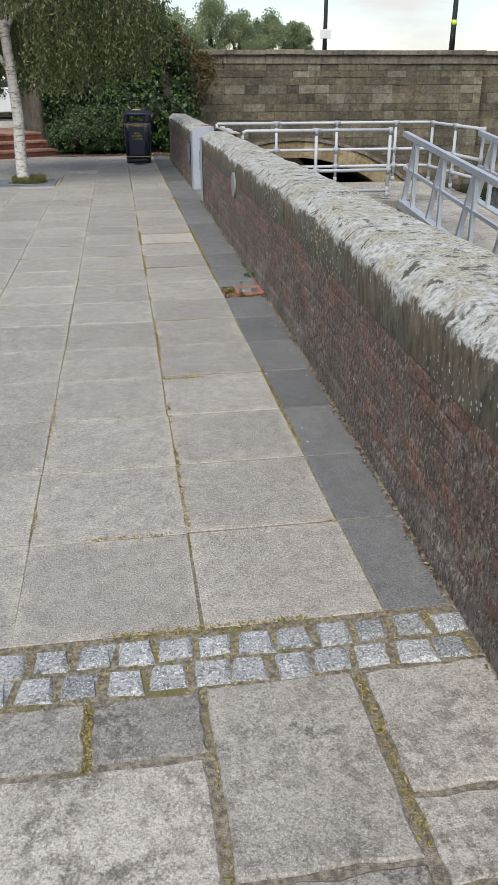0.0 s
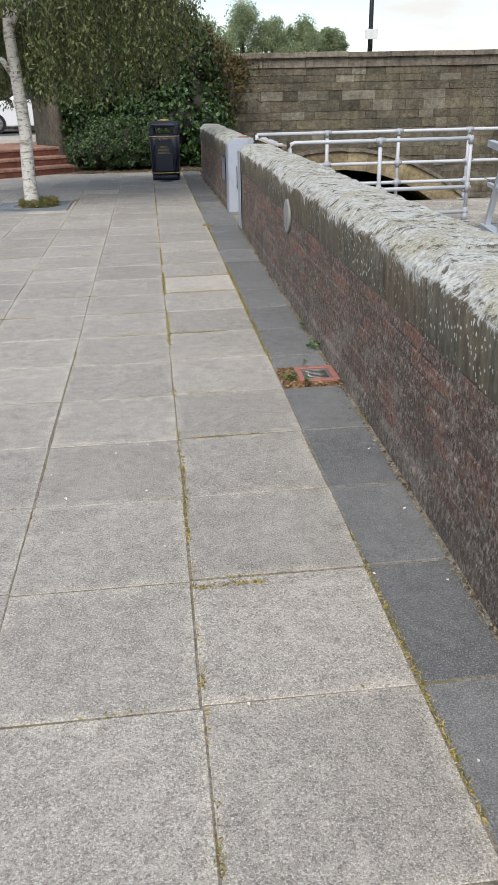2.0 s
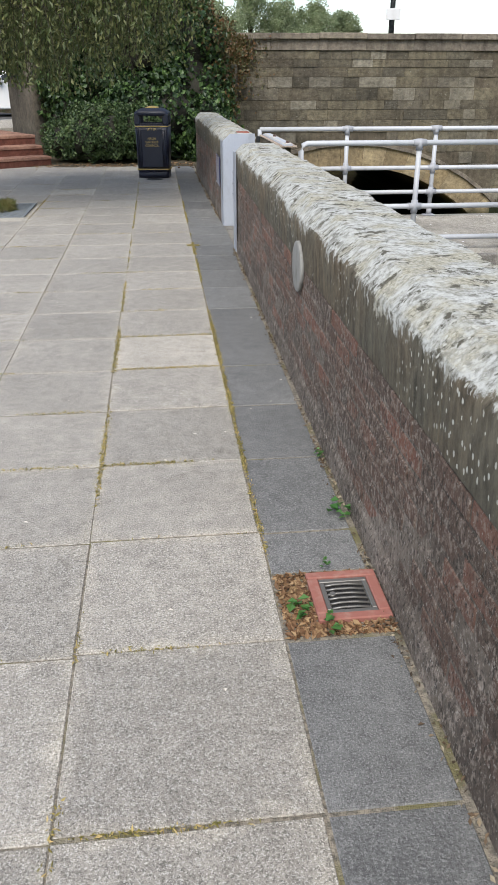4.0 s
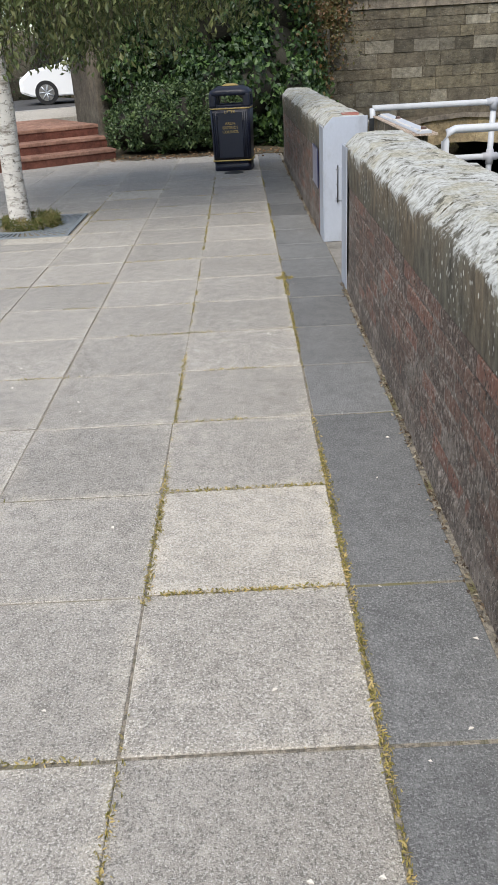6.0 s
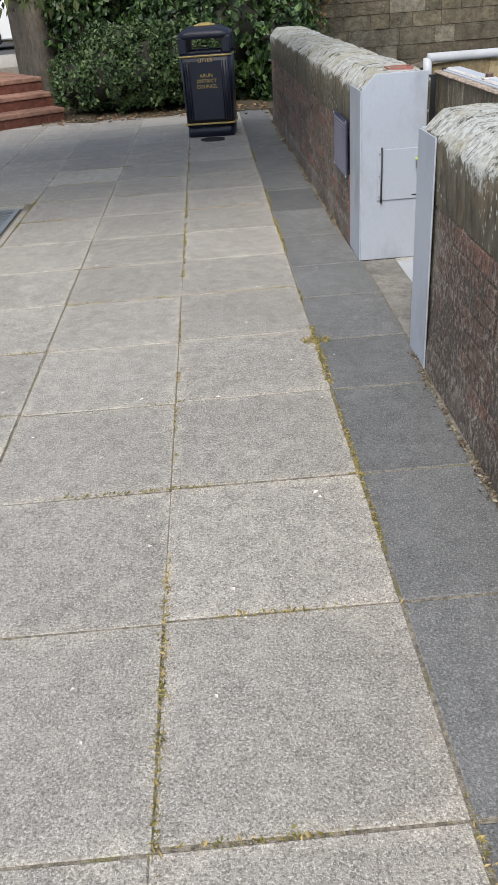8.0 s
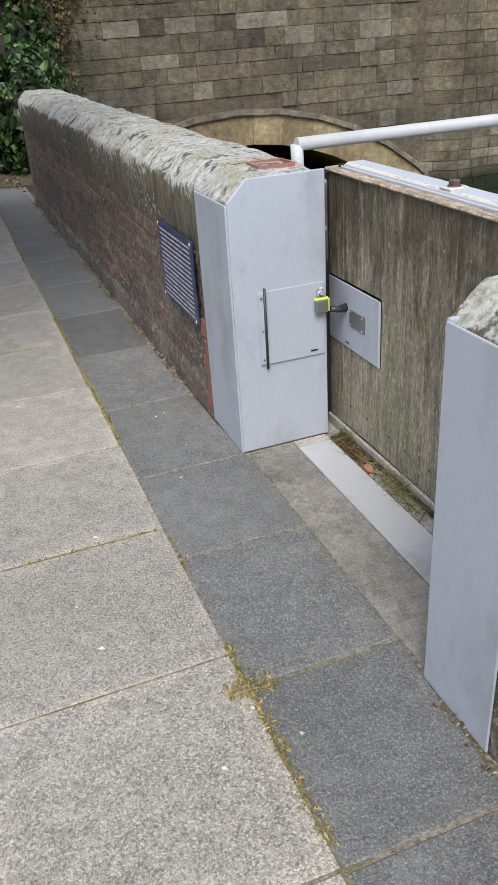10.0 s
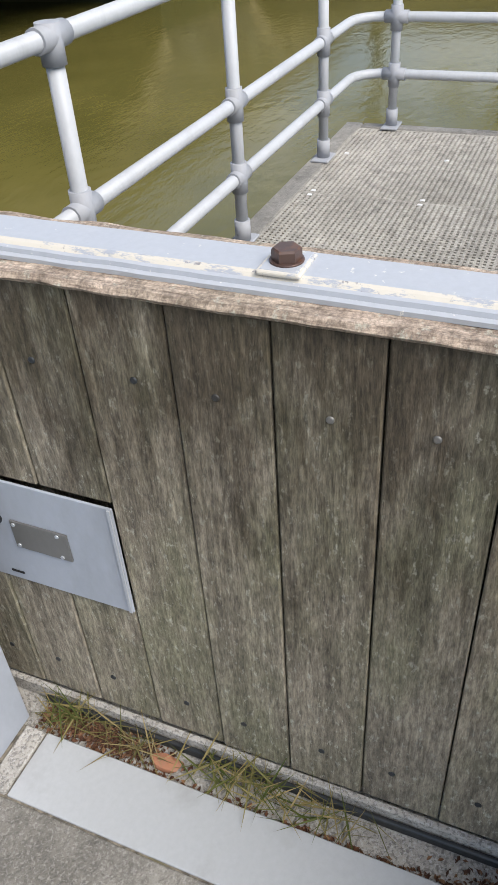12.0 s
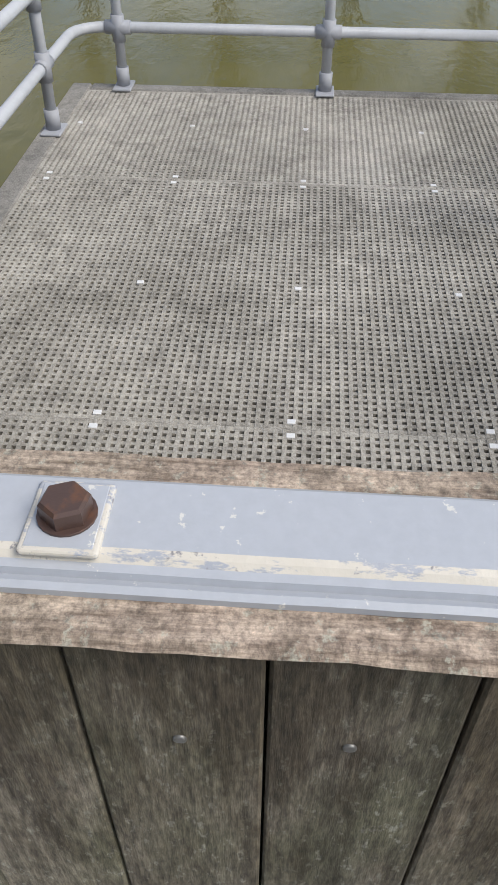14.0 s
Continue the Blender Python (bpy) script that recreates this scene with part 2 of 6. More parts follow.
def wall_weather(nt, col):
    """Grime, lime bloom and pale lichen that run over bricks and joints alike."""
    v = n_vec(nt, shift=False)
    vs = n_vec(nt, (1.0, 1.0, 0.62), shift=False)
    grime = n_ramp(nt, n_noise(nt, v, 3.2, 6, 0.7), 0.40, 0.62)
    col = n_mix(nt, n_mix(nt, 0.62, (0, 0, 0), grime), col, n_mix(nt, n_ramp(nt, n_noise(nt, vs, 48, 6, 0.75), 0.38, 0.62), (0.042, 0.033, 0.026), (0.12, 0.094, 0.074)))
    bloom = n_mix(nt, 1.0, n_ramp(nt, n_noise(nt, vs, 46, 8, 0.8), 0.50, 0.58), n_ramp(nt, n_noise(nt, v, 4.5, 4), 0.36, 0.60, (0.25,) * 3), "MULTIPLY")
    col = n_mix(nt, n_mix(nt, 0.85, (0, 0, 0), bloom), col, (0.36, 0.305, 0.265))
    flecks = n_ramp(nt, n_noise(nt, vs, 95, 5, 0.75), 0.59, 0.63)
    col = n_mix(nt, n_mix(nt, 0.75, (0, 0, 0), flecks), col, (0.44, 0.42, 0.385))
    pits = n_ramp(nt, n_noise(nt, vs, 60, 6, 0.75), 0.54, 0.60)
    return n_mix(nt, n_mix(nt, 0.85, (0, 0, 0), pits), col, (0.028, 0.023, 0.019))


def brick_material(name, island=False):
    m, nt, b = nodes_of(name, 0.93)
    v = n_vec(nt)
    r = nt.nodes.new("ShaderNodeValToRGB")
    for i, c in enumerate([(0.112, 0.072, 0.055), (0.145, 0.080, 0.058), (0.088, 0.063, 0.05), (0.125, 0.075, 0.056), (0.20, 0.092, 0.064)]):
        e = r.color_ramp.elements[i] if i < 2 else r.color_ramp.elements.new(i / 5)
        e.position, e.color = i / 5, (*c, 1)
    nt.links.new(n_random(nt, island), r.inputs[0])
    nt.links.new(wall_weather(nt, r.outputs[0]), b.inputs["Base Color"])
    n_bump(nt, b, n_noise(nt, v, 55, 7, 0.75), 0.9, 0.02)
    return m


M["brick"] = brick_material("wall_brick")
M["brick_far"] = brick_material("wall_brick_joined", True)


def mortar_material():
    m, nt, b = nodes_of("wall_mortar", 0.95)
    v = n_vec(nt, shift=False)
    col = n_mix(nt, n_ramp(nt, n_noise(nt, v, 2.2, 4), 0.42, 0.62), (0.085, 0.066, 0.054), (0.20, 0.17, 0.145))
    nt.links.new(wall_weather(nt, col), b.inputs["Base Color"])
    n_bump(nt, b, n_noise(nt, v, 60, 6, 0.7), 0.8, 0.02)
    return m


M["mortar"] = mortar_material()


def painted(name, c, rough=0.45, metal=0.0, stain=(0.35, 0.33, 0.3), amt=0.25, sc=8.0, chips=0.0):
    m, nt, b = nodes_of(name, rough, metal)
    v = n_vec(nt, (1, 1, 0.5), shift=False)
    col = n_mix(nt, n_mix(nt, amt, (0, 0, 0), n_ramp(nt, n_noise(nt, v, sc, 6), 0.5, 0.75)), c, stain)
    if chips:
        ch_ = n_ramp(nt, n_noise(nt, n_vec(nt, (1, 1, 1), shift=False), 75, 5, 0.65), 0.655, 0.675)
        col = n_mix(nt, n_mix(nt, chips, (0, 0, 0), ch_), col, (0.7, 0.68, 0.62))
    col = n_mix(nt, 0.5, col, n_ramp(nt, n_noise(nt, v, 90, 3), 0.3, 0.7, (0.92,) * 3, (1.05,) * 3), "MULTIPLY")
    nt.links.new(col, b.inputs["Base Color"])
    n_bump(nt, b, n_noise(nt, v, 130, 3), 0.12, 0.002)
    return m


def chipped(name):
    """Grey paint worn through to cream along an edge."""
    m, nt, b = nodes_of(name, 0.5)
    v = n_vec(nt, (1, 1, 1), shift=False)
    col = n_mix(nt, n_ramp(nt, n_noise(nt, n_vec(nt, (3, 1, 3), shift=False), 11, 7, 0.75), 0.43, 0.47), (0.36, 0.38, 0.43), (0.60, 0.56, 0.49))
    col = n_mix(nt, n_ramp(nt, n_noise(nt, v, 70, 4, 0.7), 0.60, 0.66), col, (0.25, 0.24, 0.25))
    nt.links.new(col, b.inputs["Base Color"])
    n_bump(nt, b, n_noise(nt, v, 60, 4), 0.4, 0.003)
    return m


M["steel_grey"] = painted("grey_painted_steel", (0.37, 0.40, 0.46), 0.42, 0.0, (0.24, 0.25, 0.265), 0.75, 5.5)
M["steel_top"] = painted("worn_grey_paint", (0.42, 0.44, 0.48), 0.35, 0.0, (0.45, 0.46, 0.49), 0.3, 20.0, 0.75)
M["steel_lip"] = chipped("chipped_paint_lip")
M["rail"] = painted("galvanised_rail", (0.46, 0.475, 0.50), 0.5, 0.0, (0.34, 0.35, 0.37), 0.6, 9.0)
M["fitting"] = painted("grey_cast_fitting", (0.34, 0.35, 0.38), 0.6, 0.0)
M["disc"] = painted("weathered_disc", (0.25, 0.25, 0.24), 0.8, 0.0, (0.13, 0.125, 0.11), 0.85, 22.0)
M["grate"] = painted("grey_cast_grate", (0.20, 0.225, 0.245), 0.5, 0.2)
M["steel_floor"] = painted("trodden_grey_steel", (0.43, 0.445, 0.465), 0.25, 0.0, (0.27, 0.265, 0.255), 0.65, 6.0)
M["alu"] = painted("aluminium", (0.55, 0.58, 0.62), 0.4, 0.5)
M["iron"] = painted("dark_iron", (0.05, 0.055, 0.06), 0.5, 0.6, (0.12, 0.1, 0.08), 0.5)
M["rust"] = painted("rusty_bolt", (0.10, 0.062, 0.052), 0.40, 0.3, (0.24, 0.10, 0.045), 0.75, 60.0)
M["red_frame"] = painted("red_brown_frame", (0.29, 0.115, 0.092), 0.8, 0.0, (0.36, 0.24, 0.20), 0.5, 30.0)
M["bin"] = painted("dark_blue_plastic", (0.008, 0.011, 0.028), 0.42, 0.0, (0.02, 0.022, 0.03), 0.25, 6.0)
M["gold"] = painted("gold_paint", (0.50, 0.36, 0.12), 0.45, 0.2, (0.3, 0.22, 0.1), 0.4)
M["plaque"] = painted("navy_plaque", (0.022, 0.028, 0.085), 0.35)
M["white_paint"] = painted("white_paint", (0.7, 0.7, 0.7), 0.5)
M["plate"] = painted("steel_plate", (0.23, 0.225, 0.215), 0.4, 0.6)
M["brass"] = painted("padlock_green", (0.55, 0.70, 0.06), 0.4)
M["pole"] = painted("dark_green_pole", (0.012, 0.016, 0.018), 0.5)
M["brick_step"] = stone_material("red_brick_step", [(0.20, 0.075, 0.055), (0.27, 0.10, 0.07), (0.17, 0.07, 0.055)], 0.1, island=True, streak=0.2)
M["step_tread"] = stone_material("step_tread", [(0.32, 0.185, 0.15), (0.36, 0.215, 0.17)], 0.15)
M["rubble"] = stone_material("retaining_wall_render", [(0.13, 0.118, 0.10), (0.155, 0.14, 0.118)], 0.2)
M["asphalt"] = slab_material("asphalt", (0.05, 0.05, 0.052), (0.075, 0.075, 0.078), (0.13, 0.13, 0.13), tone=0.0, grain=110)
M["kerb"] = slab_material("kerb_concrete", (0.35, 0.34, 0.32), (0.46, 0.44, 0.42), (0.5, 0.5, 0.5), tone=0.0)
M["earth"] = slab_material("ground_soil", (0.055, 0.045, 0.03), (0.10, 0.085, 0.05), (0.16, 0.13, 0.08), tone=0.0, grain=110)


def wood_material(name, c0, c1, green=0.35, scale=(6, 6, 0.6), gscale=9.0, stain=False):
    m, nt, b = nodes_of(name, 0.9)
    v = n_vec(nt, scale)
    grain = n_noise(nt, v, gscale * 2, 8, 0.7)
    col = n_mix(nt, n_ramp(nt, grain, 0.3, 0.7), c0, c1)
    vw = n_vec(nt, (1, 1, 0.5))
    col = n_mix(nt, n_mix(nt, green, (0, 0, 0), n_ramp(nt, n_noise(nt, vw, 5, 5), 0.45, 0.65)), col, (0.165, 0.175, 0.105))
    spots = n_ramp(nt, n_noise(nt, vw, 85, 5, 0.75), 0.57, 0.62)
    col = n_mix(nt, 1.0, col, n_ramp(nt, n_noise(nt, n_vec(nt, (1, 1, 0.12)), 26, 5, 0.7), 0.35, 0.65, (0.66, 0.65, 0.63), (1.2, 1.19, 1.17)), "MULTIPLY")
    col = n_mix(nt, n_mix(nt, 0.7, (0, 0, 0), spots), col, (0.42, 0.415, 0.36))
    if stain:
        # black run-off stain that hangs from the cap in ragged tongues
        sp = nt.nodes.new("ShaderNodeSeparateXYZ")
        nt.links.new(n_vec(nt, (1, 1, 1), shift=False), sp.inputs[0])
        hh = nt.nodes.new("ShaderNodeMath")
        hh.operation = "MULTIPLY_ADD"
        hh.inputs[1].default_value = 0.55
        nt.links.new(sp.outputs[2], hh.inputs[0])
        nt.links.new(n_noise(nt, n_vec(nt, (1, 1, 0.25), shift=False), 16, 6, 0.7), hh.inputs[2])
        col = n_mix(nt, n_ramp(nt, hh.outputs[0], 0.74, 0.97), col, n_mix(nt, 1.0, col, (0.36, 0.33, 0.29), "MULTIPLY"))
    mot = n_ramp(nt, n_noise(nt, n_vec(nt, (1, 1, 0.22)), 190, 4, 0.8), 0.36, 0.64, (0.52, 0.505, 0.49), (1.42, 1.40, 1.33))
    col = n_mix(nt, 0.9, col, mot, "MULTIPLY")
    tn = n_ramp(nt, n_random(nt), 0, 1, (0.88, 0.88, 0.88), (1.12, 1.11, 1.08))
    col = n_mix(nt, 1.0, col, tn, "MULTIPLY")
    nt.links.new(col, b.inputs["Base Color"])
    n_bump(nt, b, grain, 0.6, 0.006)
    return m


M["plank"] = wood_material("weathered_oak_plank", (0.155, 0.137, 0.111), (0.39, 0.35, 0.29), 0.6, stain=True)
M["cap_wood"] = wood_material("cap_timber", (0.14, 0.10, 0.08), (0.66, 0.55, 0.47), 0.12, (6, 0.6, 6), 12.0)
M["grating"] = slab_material("grey_grp_grating", (0.26, 0.245, 0.215), (0.50, 0.475, 0.43), (0.62, 0.60, 0.56), tone=0.0, grain=90, contrast=0.35, blotch=0.55)


def leaf_material(name, c0, c1, c2, rough=0.55, trans=0.25):
    m, nt, b = nodes_of(name, rough)
    r = nt.nodes.new("ShaderNodeValToRGB")
    for i, c in enumerate([c0, c1, c2]):
        e = r.color_ramp.elements[i] if i < 2 else r.color_ramp.elements.new(0.92)
        e.position, e.color = (0.0, 0.5, 0.95)[i], (*c, 1)
    nt.links.new(n_random(nt, True), r.inputs[0])
    v = n_vec(nt, shift=False)
    col = n_mix(nt, 0.7, r.outputs[0], n_ramp(nt, n_noise(nt, v, 1.6, 4), 0.3, 0.7, (0.55, 0.6, 0.5), (1.25, 1.2, 1.0)), "MULTIPLY")
    nt.links.new(col, b.inputs["Base Color"])
    b.inputs["Transmission Weight"].default_value = 0.0
    b.inputs["Subsurface Weight"].default_value = 0.0
    tr = nt.nodes.new("ShaderNodeBsdfTranslucent")
    nt.links.new(col, tr.inputs[0])
    mx = nt.nodes.new("ShaderNodeMixShader")
    mx.inputs[0].default_value = trans
    nt.links.new(b.outputs[0], mx.inputs[1])
    nt.links.new(tr.outputs[0], mx.inputs[2])
    nt.links.new(mx.outputs[0], nt.nodes["Material Output"].inputs[0])
    return m


M["ivy"] = leaf_material("ivy_leaf", (0.014, 0.032, 0.012), (0.026, 0.060, 0.019), (0.09, 0.16, 0.045), 0.5, 0.2)
M["ivy_warm"] = leaf_material("creeper_leaf", (0.06, 0.07, 0.022), (0.12, 0.10, 0.04), (0.20, 0.10, 0.05), 0.5, 0.2)
M["shrub"] = leaf_material("shrub_leaf", (0.026, 0.052, 0.018), (0.05, 0.092, 0.032), (0.14, 0.20, 0.085), 0.5, 0.2)
M["birch_leaf"] = leaf_material("birch_leaf", (0.055, 0.08, 0.024), (0.095, 0.12, 0.042), (0.20, 0.21, 0.09), 0.5, 0.3)
# distance haze is mixed into these pale leaf colours
M["hazed_far_leaf"] = leaf_material("hazed_far_leaf", (0.19, 0.25, 0.14), (0.27, 0.33, 0.20), (0.36, 0.40, 0.27), 0.7, 0.4)
M["grass"] = leaf_material("grass_blade", (0.07, 0.10, 0.02), (0.13, 0.14, 0.04), (0.32, 0.26, 0.12), 0.7, 0.3)
M["straw_blade"] = leaf_material("dry_grass_blade", (0.10, 0.11, 0.03), (0.25, 0.20, 0.09), (0.42, 0.33, 0.18), 0.8, 0.2)
M["litter"] = leaf_material("wall_foot_grit", (0.05, 0.035, 0.025), (0.13, 0.085, 0.055), (0.36, 0.31, 0.25), 0.85, 0.05)
M["straw"] = leaf_material("dry_litter", (0.12, 0.06, 0.035), (0.22, 0.125, 0.07), (0.38, 0.26, 0.16), 0.8, 0.1)
M["moss"] = leaf_material("moss", (0.13, 0.125, 0.03), (0.27, 0.23, 0.08), (0.50, 0.385, 0.19), 0.9, 0.1)
M["weed"] = leaf_material("weed_leaf", (0.035, 0.12, 0.025), (0.06, 0.17, 0.04), (0.09, 0.2, 0.06), 0.5, 0.25)


def bark_material():
    m, nt, b = nodes_of("birch_bark", 0.85)
    v = n_vec(nt, (1, 1, 1), shift=False)
    vs = n_vec(nt, (1.0, 1.0, 3.5), shift=False)
    col = n_mix(nt, n_ramp(nt, n_noise(nt, vs, 8, 6, 0.7), 0.5, 0.62), (0.60, 0.575, 0.53), (0.24, 0.21, 0.175))
    col = n_mix(nt, n_ramp(nt, n_noise(nt, v, 30, 5, 0.7), 0.58, 0.66), col, (0.06, 0.05, 0.04))
    nt.links.new(col, b.inputs["Base Color"])
    n_bump(nt, b, n_noise(nt, vs, 30, 5), 0.7, 0.02)
    return m


M["bark"] = bark_material()
# near-black: deep shade between the leaves is put into this colour
M["shade_stems"] = slab_material("dead_stems_and_shade", (0.012, 0.012, 0.008), (0.03, 0.028, 0.018), (0.05, 0.05, 0.03), tone=0.0, grain=40)
M["bark_dark"] = wood_material("dark_bark", (0.03, 0.025, 0.018), (0.08, 0.065, 0.045), 0.3)


def water_material():
    m, nt, b = nodes_of("river_water", 0.06)
    v = n_vec(nt, (1, 1, 1), shift=False)
    col = n_mix(nt, n_ramp(nt, n_noise(nt, v, 0.5, 4), 0.35, 0.65), (0.105, 0.094, 0.024), (0.135, 0.118, 0.032))
    nt.links.new(col, b.inputs["Base Color"])
    b.inputs["IOR"].default_value = 1.33
    vs = n_vec(nt, (1.0, 2.2, 1), shift=False)
    n_bump(nt, b, n_noise(nt, vs, 2.6, 4, 0.6), 0.16, 0.06)
    return m


M["water"] = water_material()
mat_black, _nt, _b = nodes_of("deep_shade_rubber", 0.8)
_b.inputs["Base Color"].default_value = (0.012, 0.012, 0.013, 1)
M["black"] = mat_black
m_, nt_, b_ = nodes_of("car_paint_white", 0.18)
b_.inputs["Base Color"].default_value = (0.78, 0.79, 0.8, 1)
b_.inputs["Coat Weight"].default_value = 0.6
M["car"] = m_
m_, nt_, b_ = nodes_of("car_glass", 0.05)
b_.inputs["Base Color"].default_value = (0.02, 0.025, 0.028, 1)
M["glass"] = m_
m_, nt_, b_ = nodes_of("tail_light_red", 0.2)
b_.inputs["Base Color"].default_value = (0.5, 0.02, 0.02, 1)
M["red_lens"] = m_


# ---- building helpers ----
def bm_box(x0, x1, y0, y1, z0, z1, bevel=0.0, seg=1):
    bm = bmesh.new()
    bmesh.ops.create_cube(bm, size=1.0)
    for v in bm.verts:
        v.co = Vector((x0 + (v.co.x + 0.5) * (x1 - x0), y0 + (v.co.y + 0.5) * (y1 - y0), z0 + (v.co.z + 0.5) * (z1 - z0)))
    if bevel:
        bmesh.ops.bevel(bm, geom=bm.edges[:], offset=bevel, segments=seg, affect="EDGES", profile=0.5)
    return bm


def bm_prism(points, z0, z1, bevel=0.0):
    """An upright prism over a plan."""
    bm = bmesh.new()
    lo = [bm.verts.new((x, y, z0)) for x, y in points]
    hi = [bm.verts.new((x, y, z1)) for x, y in points]
    n = len(points)
    bm.faces.new(lo[::-1])
    bm.faces.new(hi)
    for i in range(n):
        bm.faces.new((lo[i], lo[(i + 1) % n], hi[(i + 1) % n], hi[i]))
    bmesh.ops.recalc_face_normals(bm, faces=bm.faces[:])
    if bevel:
        bmesh.ops.bevel(bm, geom=bm.edges[:], offset=bevel, segments=2, affect="EDGES", profile=0.5)
    return bm


def bm_tube(points, radius, seg=12, close=True):
    """A round tube through points; radius may be a list."""
    bm = bmesh.new()
    pts = [Vector(p) for p in points]
    rad = radius if isinstance(radius, (list, tuple)) else [radius] * len(pts)
    rings = []
    up = Vector((0.01, 0.02, 1)).normalized()
    for i, p in enumerate(pts):
        d = (pts[min(i + 1, len(pts) - 1)] - pts[max(i - 1, 0)]).normalized()
        ref = up if abs(d.dot(up)) < 0.95 else Vector((1, 0, 0))
        a = d.cross(ref).normalized()
        b = d.cross(a).normalized()
        rings.append([bm.verts.new(p + rad[i] * (math.cos(k * math.tau / seg) * a + math.sin(k * math.tau / seg) * b)) for k in range(seg)])
    for r0, r1 in zip(rings, rings[1:]):
        for k in range(seg):
            bm.faces.new((r0[k], r0[(k + 1) % seg], r1[(k + 1) % seg], r1[k]))
    if close:
        bm.faces.new(rings[0])
        bm.faces.new(rings[-1])
    bmesh.ops.recalc_face_normals(bm, faces=bm.faces[:])
    for f in bm.faces:
        f.smooth = len(f.verts) == 4
    return bm


def finish(name, bm, material, parent=None, label=""):
    me = bpy.data.meshes.new(name)
    bm.to_mesh(me)
    bm.free()
    me.materials.append(material)
    ob = new(name, me)
    if parent:
        ob.parent = parent
    if label:
        ob["label"] = label
    return ob


def part(name, bm, material, parent, label=""):
    return finish(name, bm, material, parent, label)


def thing(name, label, category, group="", at=(0, 0, 0), turn=0.0, kind=""):
    ob = new(name)
    ob.matrix_basis = pose(*at, 0, 0, turn)
    return tagged(ob, label, category, group, kind)


def raw(name, verts, faces, material, parent=None, smooth=False):
    me = bpy.data.meshes.new(name)
    me.from_pydata([tuple(v) for v in verts], [], [tuple(f) for f in faces])
    me.materials.append(material)
    if smooth:
        me.polygons.foreach_set("use_smooth", [True] * len(me.polygons))
    me.update()
    ob = new(name, me)
    if parent:
        ob.parent = parent
    return ob


BOX_F = [(3, 2, 1, 0), (4, 5, 6, 7), (0, 1, 5, 4), (1, 2, 6, 5), (2, 3, 7, 6), (3, 0, 4, 7)]


def tablet(sx, sy, h, e):
    """A flat piece with chamfered upper edges, top at z 0, centred."""
    x, y = sx / 2, sy / 2
    v = [(-x, -y, -h), (x, -y, -h), (x, y, -h), (-x, y, -h), (-x, -y, -e), (x, -y, -e), (x, y, -e), (-x, y, -e),
         (-x + e, -y + e, 0), (x - e, -y + e, 0), (x - e, y - e, 0), (-x + e, y - e, 0)]
    f = [(0, 1, 5, 4), (1, 2, 6, 5), (2, 3, 7, 6), (3, 0, 4, 7), (4, 5, 9, 8), (5, 6, 10, 9), (6, 7, 11, 10), (7, 4, 8, 11), (8, 9, 10, 11)]
    return v, f


def leaves(name, pts, nrm, size, material, parent=None, aspect=0.6, droop=0.0, seed=1, spread=0.9):
    """Many folded leaves at pts, facing about nrm."""
    g = np.random.default_rng(seed)
    n = len(pts)
    nrm = nrm + g.normal(0, spread, (n, 3))
    nrm /= np.linalg.norm(nrm, axis=1, keepdims=True) + 1e-9
    tip = g.normal(0, 1, (n, 3))
    tip[:, 2] -= droop
    tip -= nrm * np.sum(tip * nrm, axis=1, keepdims=True)
    tip /= np.linalg.norm(tip, axis=1, keepdims=True) + 1e-9
    side = np.cross(nrm, tip)
    s = (size * g.uniform(0.6, 1.35, n))[:, None]
    w = s * aspect / 2
    a = pts - tip * s * 0.5
    fold = nrm * s * min(0.1, aspect * 0.16)
    c = pts + tip * s * 0.5 - fold
    b = pts + side * w + fold
    d = pts - side * w + fold
    v = np.stack([a, b, c, d], 1).reshape(-1, 3)
    i = np.arange(n) * 4
    f = np.concatenate([np.stack([i, i + 1, i + 2], 1), np.stack([i, i + 2, i + 3], 1)])
    me = bpy.data.meshes.new(name)
    me.from_pydata(v.tolist(), [], f.tolist())
    me.materials.append(material)
    ob = new(name, me)
    if parent:
        ob.parent = parent
    return ob


# ---- the ground, the river and the land ----
ROWS_Y = [2.17 + 0.603 * k for k in range(11)] + [8.803 + 0.61 * k for k in range(21)]
COLS_X = [0.61 - 0.61 * k for k in range(11)]


def wall_x(y):
    """The river wall's face, which bows a little."""
    return float(np.interp(y, [-12, 1.9, 3.7, 5.5, 8.4, 12.2], [0.62, 0.86, 0.92, 0.962, 0.985, 1.02]))


def wall2_x(y):
    return float(np.interp(y, [13.4, 18.9], [1.018, 0.98]))


def build_ground():
    tagged(raw("ground", [(-900, -900, -2.62), (900, -900, -2.62), (900, 900, -2.62), (-900, 900, -2.62)], [(0, 1, 2, 3)], M["earth"]),
           "dark earth below the river and the land", "ground", kind="structure")
    # land on the near bank, a block whose top carries the paving
    tagged(finish("land", bm_prism([(-300, -200), (1.30, -200), (1.30, 22.6), (-1.2, 22.6), (-2.7, 24.0), (-300, 24.0)], -2.6, -0.055), M["earth"]),
           "compacted earth under the riverside paving", "ground", kind="structure")
    tagged(raw("water", [(1.3, -200, -2.2), (34, -200, -2.2), (34, 44, -2.2), (1.3, 44, -2.2)], [(0, 1, 2, 3)], M["water"]),
           "murky green-brown river water with gentle ripples", "river", kind="structure")
    # the land beyond the bridge is added to block light through the arches
    tagged(finish("far_bank", bm_prism([(32, -200), (300, -200), (300, 260), (-40, 260), (-40, 41.0), (32, 41.0)], -2.6, 0.3), M["earth"]),
           "low earth bank across the river, with land added behind the bridge", "river bank", kind="structure")


